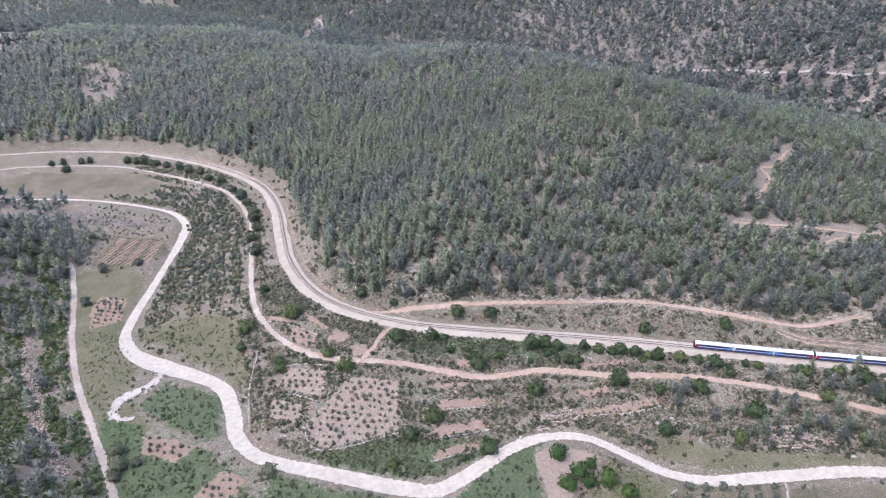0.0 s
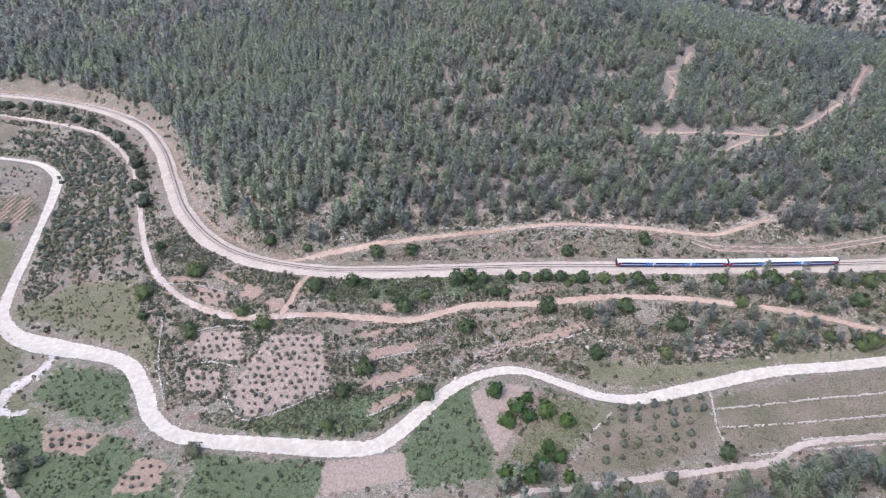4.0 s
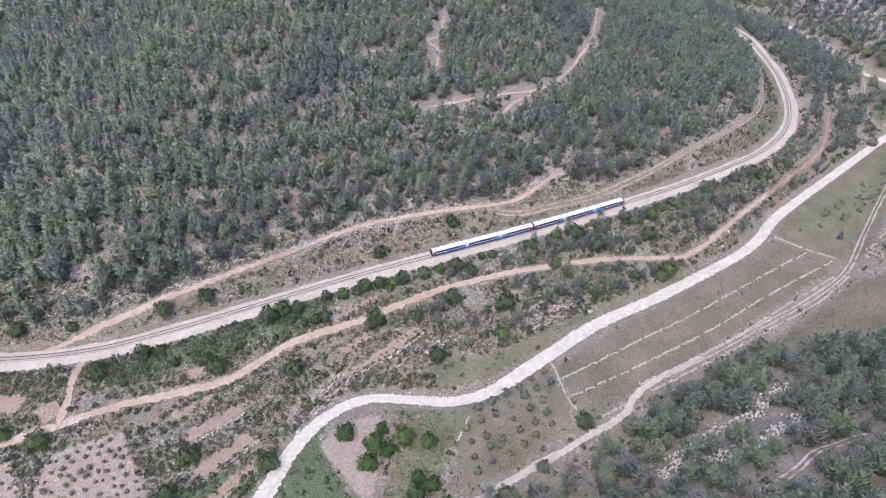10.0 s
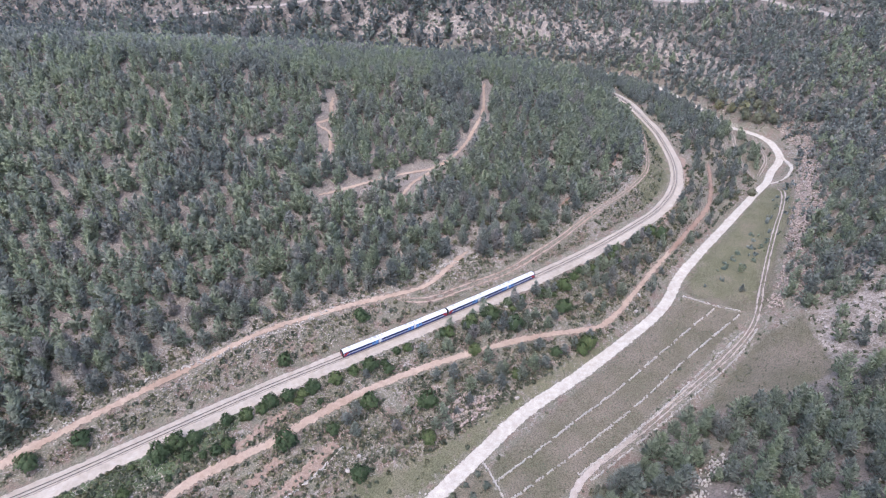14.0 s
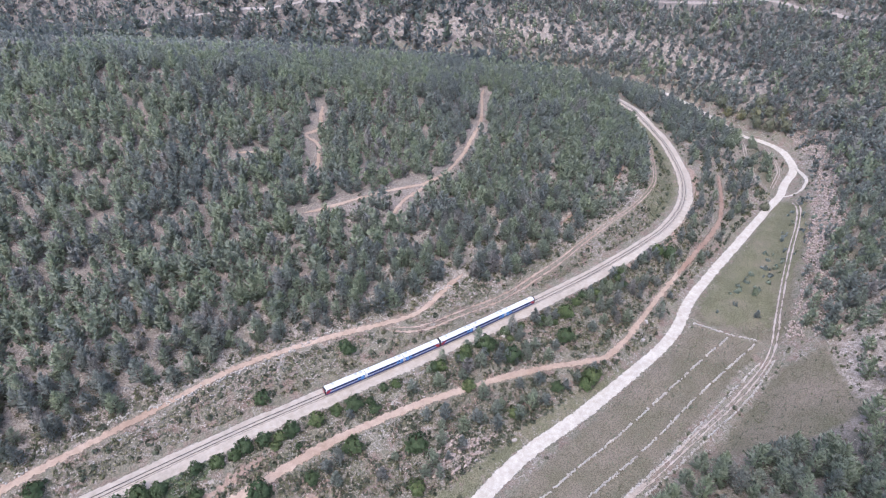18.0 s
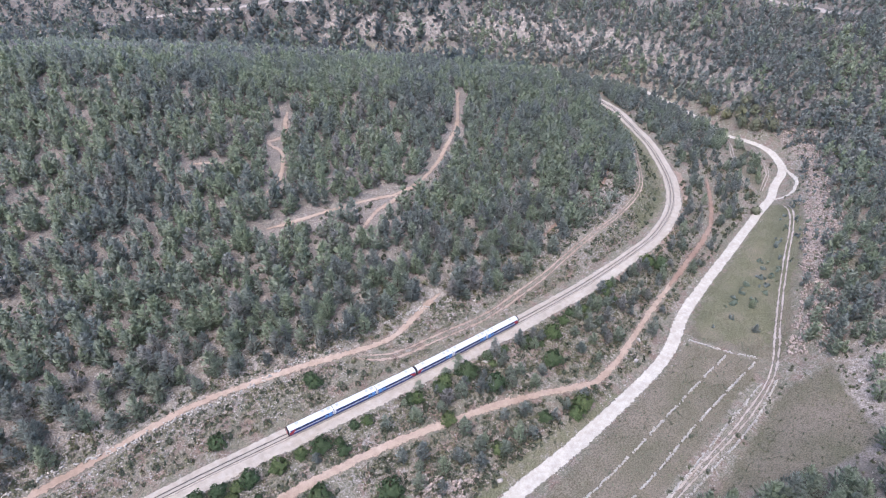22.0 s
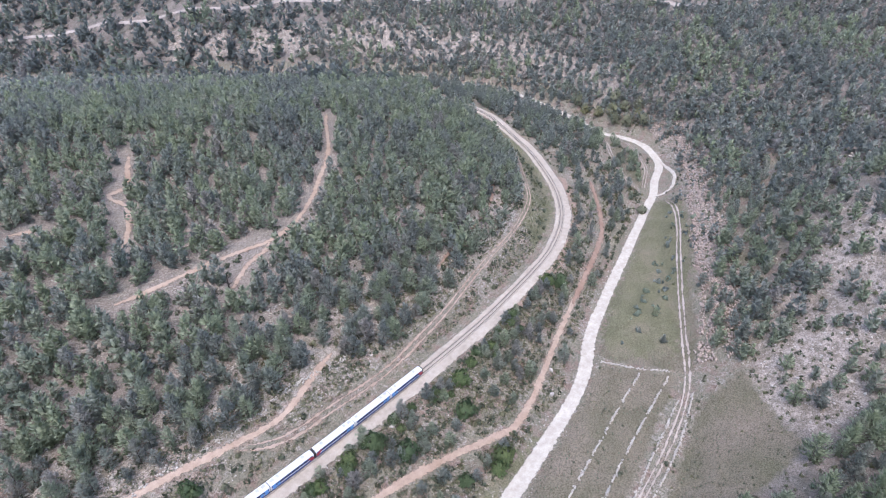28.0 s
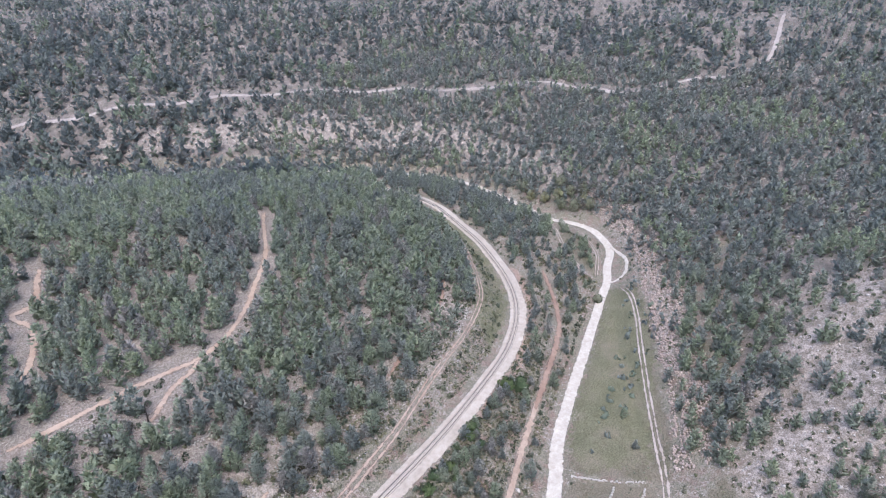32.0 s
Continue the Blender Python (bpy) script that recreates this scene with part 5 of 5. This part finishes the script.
for k, line in enumerate(([(332, -59), (339, -74), (347, -86)], [(170, -82), (168, -90), (166, -99), (165, -106), (166, -112)],
                          [(167, -93), (185, -92), (218, -89), (244, -87), (269, -84), (316, -78), (337, -76)], [(167, -103), (195, -102), (228, -100), (258, -97), (292, -92), (343, -87)],
                          [(196, -110), (225, -109), (258, -106), (295, -101), (334, -96)], [(172, -117), (188, -116)], [(123, -94), (113, -103)], [(200, -115), (237, -113), (272, -110), (309, -106.5), (340, -99.5)],
                          [(-92, -25), (-86, -50), (-80, -66), (-72, -82)], [(-72, -58), (-58, -58), (-44, -62)], [(14, -62), (40, -54)], [(18, -78), (42, -68)], [(18, -91), (41, -79)],
                          [(84, -53), (108, -50), (124, -45)], [(-47, -78), (-34, -91), (0, -77)], [(-74, -38), (-58, -36), (-45, -38)], [(-100, -2), (-80, -6), (-60, -14)])):
    stone_wall(line, 200 + k, loose=0.22, gaps=0.22 if 2 <= k <= 7 else 0.1)

for k, line in enumerate(([(64, -64), (74, -59), (86, -54)], [(70, -57), (82, -51)], [(166, -59), (182, -55), (199, -57)], [(168, -53), (187, -49)], [(172, -62), (190, -60)])):
    stone_wall(line, 380 + k, 1.1, "scarp of pinkish rock above the stream", 0.7, 0.2, 1.7, M_CLIFF)

for k, line in enumerate(SOUTH_LEDGES):
    for shift in (-1.2, 1.2):
        stone_wall(ledge_line(line, shift, 0.7, 410 + k), 420 + 2 * k + int(shift > 0), 0.8, "broken ledge of pale rock in the southern wood", 1.0, 0.25, 1.25)
for k, shift in enumerate((-1.6, 0.0, 1.4)):
    stone_wall(ledge_line([(-239, -18), (-227, -40), (-205, -62), (-187, -82), (-173, -97), (-155, -111), (-132, -129)], shift, 0.8, 390 + k), 395 + k, 0.7, "strip of pinkish rubble down the western slope", 1.2, 0.2, 1.2, M_CLIFF)

# bare grey trees along the edge of the wood
def bare_tree(seed):
    """A leafless tree: a leaning stem with forked limbs."""
    rg = np.random.default_rng(seed)
    ob = new("bare_tree")
    o = sheet("trunk", *trunk(rg.uniform(4.5, 6.5), 0.16, 4, rg, rg.uniform(-0.5, 0.5)), M_DEAD, False)
    o.parent = ob
    for k in range(12):
        a, h = rg.uniform(0, 6.28), rg.uniform(1.2, 4.8)
        v, f = trunk(rg.uniform(1.2, 2.4), 0.06, 2, rg)
        o = sheet("limb", v, f, M_DEAD, False)
        o.parent = ob
        o.matrix_basis = pose(0, 0, h, 0, rg.uniform(35, 75), math.degrees(a))
    return tagged(ob, "leafless silver-grey tree among the pines", "bare tree", "bare trees in the wood")


M_DEAD = simple("weathered_wood", (0.15, 0.14, 0.135), (0.26, 0.245, 0.235), 1.5)
grey = [bare_tree(k) for k in range(3)]
spots = spread(60, 430, 18, 110, 24, 57, 0.5)
d_s, s_s = near_line(spots[:, 0], spots[:, 1], RAIL)
spots = spots[(s_s > 0) & (d_s > 24) & (d_s < 75) & clear_of_roads(spots, 1)]
plant_things(grey, spots, r4.uniform(0.8, 1.4, len(spots)), 12)

# pale boulders that stand out
def boulder_thing(seed):
    rg = np.random.default_rng(seed)
    v, f = boulder(rg)
    ob = sheet("boulder", v * 2.2, f, M_STONE, False)
    return tagged(ob, "pale limestone boulder lying in the scrub", "boulder", "pale boulders")


lumps = [boulder_thing(k) for k in range(4)]
lie = [(240, -18), (236, -17), (185, -62), (128, -52), (121, -55), (205, -63), (66, -64), (60, -66), (57, -70), (70, -63), (262, -20), (300, -52), (312, -44), (452, -78), (470, -60)]
plant_things(lumps, lie, r4.uniform(0.6, 1.3, len(lie)), 13, -0.2)

# dry stalks and twigs, bleached pale
def twigs(name, x0, x1, y0, y1, gap, seed, want, words, long=1.0):
    at = spread(x0, x1, y0, y1, gap, seed, 0.5)
    at = at[clear_of_roads(at, -0.5)]
    at = at[want(at)]
    rg = np.random.default_rng(seed)
    n = len(at)
    v, f = blocks(np.c_[at, height(*at.T) + 0.35], rg.uniform(0, 6.28, n), np.c_[rg.uniform(0.5, 1.9, n) * long, rg.uniform(0.07, 0.16, n), rg.uniform(0.05, 0.12, n)])
    return tagged(sheet(name, v, f, M_TWIG, False), words, "dry twigs", kind="stuff")


M_TWIG = simple("bleached_stalks", (0.32, 0.28, 0.23), (0.47, 0.425, 0.36), 0.4)
twigs("dry_stalks", -110, 420, -62, 60, 1.5, 58, lambda at: (near_line(at[:, 0], at[:, 1], RAIL)[0] > 7.5) & (near_line(at[:, 0], at[:, 1], RIVER)[0] > 9)
      & (near_line(at[:, 0], at[:, 1], RIVER)[1] > 0) & ~in_any(at, SOIL + SANDY + GRASS) & (patchy(at, 6, 4) > 0.52), "bleached dry stalks among the scrub")
twigs("fallen_branches", -60, 430, 15, 130, 1.9, 59, lambda at: (near_line(at[:, 0], at[:, 1], RAIL)[1] > 0) & (near_line(at[:, 0], at[:, 1], RAIL)[0] > 12) & (patchy(at, 9, 2) > 0.45), "pale fallen branches on the floor of the wood", 1.7)

# dead trunks in the wood
snag = new("dead_cypress")
o = sheet("trunk", *trunk(9.5, 0.45, 5, rng, 0.4), painted("charred_bark", (0.045, 0.035, 0.03), 0.9), False)
o.parent = snag
tagged(snag, "dark dead cypress trunk beside the forest road", "dead tree")
snag.matrix_basis = pose(230, 80, float(height(230, 80)[0]))


# fresh green herbs in the damp meadows
def meadow(at):
    return in_any(at, LUSH + GRASS[1:3], 0.5) & ~in_any(at, SOIL_WEST + SANDY, -0.5) & (np.random.default_rng(76).uniform(0, 1, len(at)) < 0.1 + 0.85 * patchy(at, 8, 3))


scrub("meadow_herbs", -210, 130, -136, 10, 1.7, 101, meadow, 0.4, 1.05, "low green herbs in the damp meadow", leaf_material("meadow_leaves", (0.088, 0.102, 0.054), (0.15, 0.164, 0.092)))


ORCHARD = [(92, -76), (104, -80), (120, -90), (112, -102), (100, -116), (82, -128), (72, -118), (86, -104), (93, -90)]
scrub("orchard_grass", 68, 122, -130, -74, 1.15, 105, lambda at: in_any(at, [ORCHARD]) & (patchy(at, 5, 2) > 0.15), 0.45, 0.95, "bright fresh green growth under the fig trees", leaf_material("fresh_herbs", (0.105, 0.15, 0.062), (0.19, 0.245, 0.115)), LOW_TUFTS)


# green scrub on the grassy bank inside the railway's curve
def curve_bank(at):
    dr, rs = near_line(at[:, 0], at[:, 1], RAIL)
    return (rs > 0) & (dr > 7.5) & (dr < 30) & (np.random.default_rng(77).uniform(0, 1, len(at)) < 0.25 + 0.6 * patchy(at, 9, 3))


scrub("bank_herbs", 230, 545, 2, 200, 2.0, 103, curve_bank, 0.4, 1.0, "green grass tufts on the railway's bank", M_SCRUB)

# ---- the train: two three-car diesel sets ----
M_WHITE = painted("white_coach_paint", (0.66, 0.66, 0.66), 0.35)
M_BLUE = painted("blue_coach_paint", (0.045, 0.062, 0.185), 0.35)
M_GLASS = painted("dark_window_glass", (0.035, 0.045, 0.075), 0.12)
M_SKY = painted("light_blue_paint", (0.11, 0.26, 0.52), 0.35)
M_CRIMSON = painted("red_coach_paint", (0.33, 0.035, 0.045), 0.35)
M_RUBBER = painted("black_rubber", (0.03, 0.028, 0.03), 0.8)
M_GREY = painted("grey_roof_kit", (0.42, 0.42, 0.42), 0.6)
M_IRON = painted("dusty_bogie_iron", (0.08, 0.07, 0.06), 0.8)
CAR, HALF = 19.4, 1.55


def part(name, bm, material, parent, label=""):
    """Links a bmesh as one mesh object under a thing or a part."""
    me = bpy.data.meshes.new(name)
    bm.normal_update()
    bm.to_mesh(me)
    bm.free()
    me.materials.append(material)
    ob = new(name, me)
    ob.parent = parent
    return tagged(ob, label) if label else ob


def prism(profile, x0, x1, taper0=0.0, taper1=0.0):
    """A closed outline in y and z drawn from x0 to x1, its ends drawn in a little."""
    bm = bmesh.new()
    rings = []
    for x, k in ((x0, 1 - taper0), (x0 + 0.25, 1.0), (x1 - 0.25, 1.0), (x1, 1 - taper1)):
        rings.append([bm.verts.new((x, y * k, 2.2 + (z - 2.2) * k)) for y, z in profile])
    for a, b in zip(rings, rings[1:]):
        for i in range(len(profile)):
            j = (i + 1) % len(profile)
            bm.faces.new((a[i], a[j], b[j], b[i]))
    bm.faces.new(rings[0][::-1])
    bm.faces.new(rings[-1])
    bmesh.ops.recalc_face_normals(bm, faces=bm.faces[:])
    return bm


def box(cx, cy, cz, sx, sy, sz, bevel=0.0):
    bm = bmesh.new()
    bmesh.ops.create_cube(bm, size=1.0, matrix=Matrix.Translation((cx, cy, cz)) @ Matrix.Diagonal((sx, sy, sz, 1)))
    if bevel:
        bmesh.ops.bevel(bm, geom=bm.edges[:], offset=bevel, segments=2, affect="EDGES")
    return bm


def wedge(y, points, thick):
    """A thin plate on the car's side from points in x and z."""
    bm = bmesh.new()
    s = 1 if y > 0 else -1
    a = [bm.verts.new((x, y, z)) for x, z in points]
    b = [bm.verts.new((x, y + s * thick, z)) for x, z in points]
    n = len(points)
    for i in range(n):
        j = (i + 1) % n
        bm.faces.new((a[i], a[j], b[j], b[i]))
    bm.faces.new(a)
    bm.faces.new(b)
    bmesh.ops.recalc_face_normals(bm, faces=bm.faces[:])
    return bm


def train_car(cab):
    """One coach; with cab, its driver's end lies at negative x."""
    car = new("train_car")
    roof = [(HALF * math.cos(a), 3.05 + 0.85 * math.sin(a)) for a in np.linspace(0, math.pi, 9)]
    part("body", prism([(HALF, 0.95)] + roof + [(-HALF, 0.95)], 0.0 if not cab else 0.35, CAR, 0.02, 0.02), M_WHITE, car, "white painted coach body with a rounded roof")
    for s in (-1, 1):
        y = s * HALF
        band = part("window_band", box(CAR / 2 + 0.2, y + s * 0.015, 2.5, CAR - 1.2, 0.03, 1.25), M_BLUE, car, "blue band along the windows")
        for k in range(9):
            part("window", box(2.6 + k * 1.75, y + s * 0.035, 2.55, 1.4, 0.02, 0.85), M_GLASS, band, "dark tinted window")
        part("skirt", box(CAR / 2 + 0.1, y + s * 0.012, 1.1, CAR - 0.5, 0.03, 0.8), M_BLUE, car, "blue painted lower side")
        part("door", box(CAR - 1.5, y + s * 0.045, 2.1, 1.5, 0.03, 2.0), M_SKY, car, "light blue entrance door")
        part("door_panel", box(CAR - 3.3, y + s * 0.045, 2.0, 1.2, 0.03, 1.2), M_SKY, car, "light blue panel beside the door")
        if cab:
            part("red_flash", wedge(y + s * 0.05, [(0.4, 1.0), (1.6, 1.0), (3.2, 2.9), (2.2, 2.9), (0.4, 2.2)], 0.03), M_CRIMSON, car, "red slanting flash at the driver's end")
    if cab:
        outer = [(1.5, 0.8), (1.55, 2.6), (1.3, 3.5), (0.7, 3.85), (-0.7, 3.85), (-1.3, 3.5), (-1.55, 2.6), (-1.5, 0.8)]
        part("rubber_surround", prism(outer, -0.15, 0.4, 0.05, 0.0), M_RUBBER, car, "thick black rubber surround of the flat front")
        part("cab_door", box(-0.16, 0, 2.2, 0.08, 1.5, 2.3, 0.02), M_CRIMSON, car, "dark red folding cab front")
        part("windscreen", box(-0.21, 0, 2.75, 0.04, 1.1, 0.85), M_GLASS, car, "windscreen glass")
        for s in (-1, 1):
            part("headlight", box(-0.2, s * 1.05, 1.15, 0.06, 0.22, 0.16), M_WHITE, car, "headlight")
    else:
        part("gangway", box(-0.1, 0, 2.1, 0.35, 1.7, 2.5, 0.05), M_RUBBER, car, "black concertina gangway")
    part("gangway", box(CAR + 0.1, 0, 2.1, 0.3, 1.7, 2.5, 0.05), M_RUBBER, car, "black concertina gangway")
    for x, w in ((CAR - 1.6, 1.6), (CAR - 4.0, 1.2), (1.9 if not cab else 4.2, 1.4)):
        part("roof_unit", box(x, 0, 3.92, w, 1.3, 0.2, 0.05), M_GREY, car, "grey ventilation unit on the roof")
    for x in (2.9, CAR - 2.9):
        bogie = part("bogie", box(x, 0, 0.62, 3.2, 2.3, 0.5, 0.08), M_IRON, car, "dusty dark bogie")
        for dx in (-1.1, 1.1):
            for s in (-1, 1):
                bm = bmesh.new()
                bmesh.ops.create_cone(bm, cap_ends=True, segments=14, radius1=0.43, radius2=0.43, depth=0.13, matrix=Matrix.Translation((x + dx, s * 0.76, 0.43)) @ Matrix.Rotation(math.pi / 2, 4, "X"))
                part("wheel", bm, M_IRON, bogie)
    return car


rp, rt, _ = along(rail_line, 1.0)
start = int(np.argmin(np.hypot(rp[:, 0] - 146, rp[:, 1] + 3)))
cab_car, plain_car = train_car(True), train_car(False)
tagged(cab_car, "white and blue train car with a rubber-framed cab", "train car", "cars of the train")
tagged(plain_car, "white and blue middle car of the train", "train car", "cars of the train")
first = {"cab": cab_car, "mid": plain_car}
used = set()
for k, (kind, turned) in enumerate((("cab", 0), ("mid", 0), ("cab", 1), ("cab", 0), ("mid", 0), ("cab", 1))):
    s0 = start + k * 19.75
    a, b = (np.array([np.interp(s, np.arange(len(rp)), rp[:, i]) for i in (0, 1)]) for s in (s0, s0 + CAR))
    za, zb = (float(track_z(*q)[0]) + 0.17 for q in (a, b))
    head = math.degrees(math.atan2(b[1] - a[1], b[0] - a[0]))
    slope_deg = math.degrees(math.atan2(zb - za, CAR))
    m = pose(b[0], b[1], zb, 0, slope_deg, head + 180) if turned else pose(a[0], a[1], za, 0, -slope_deg, head)
    if kind in used:
        copy_thing(first[kind], m)
    else:
        first[kind].matrix_basis = m
        used.add(kind)
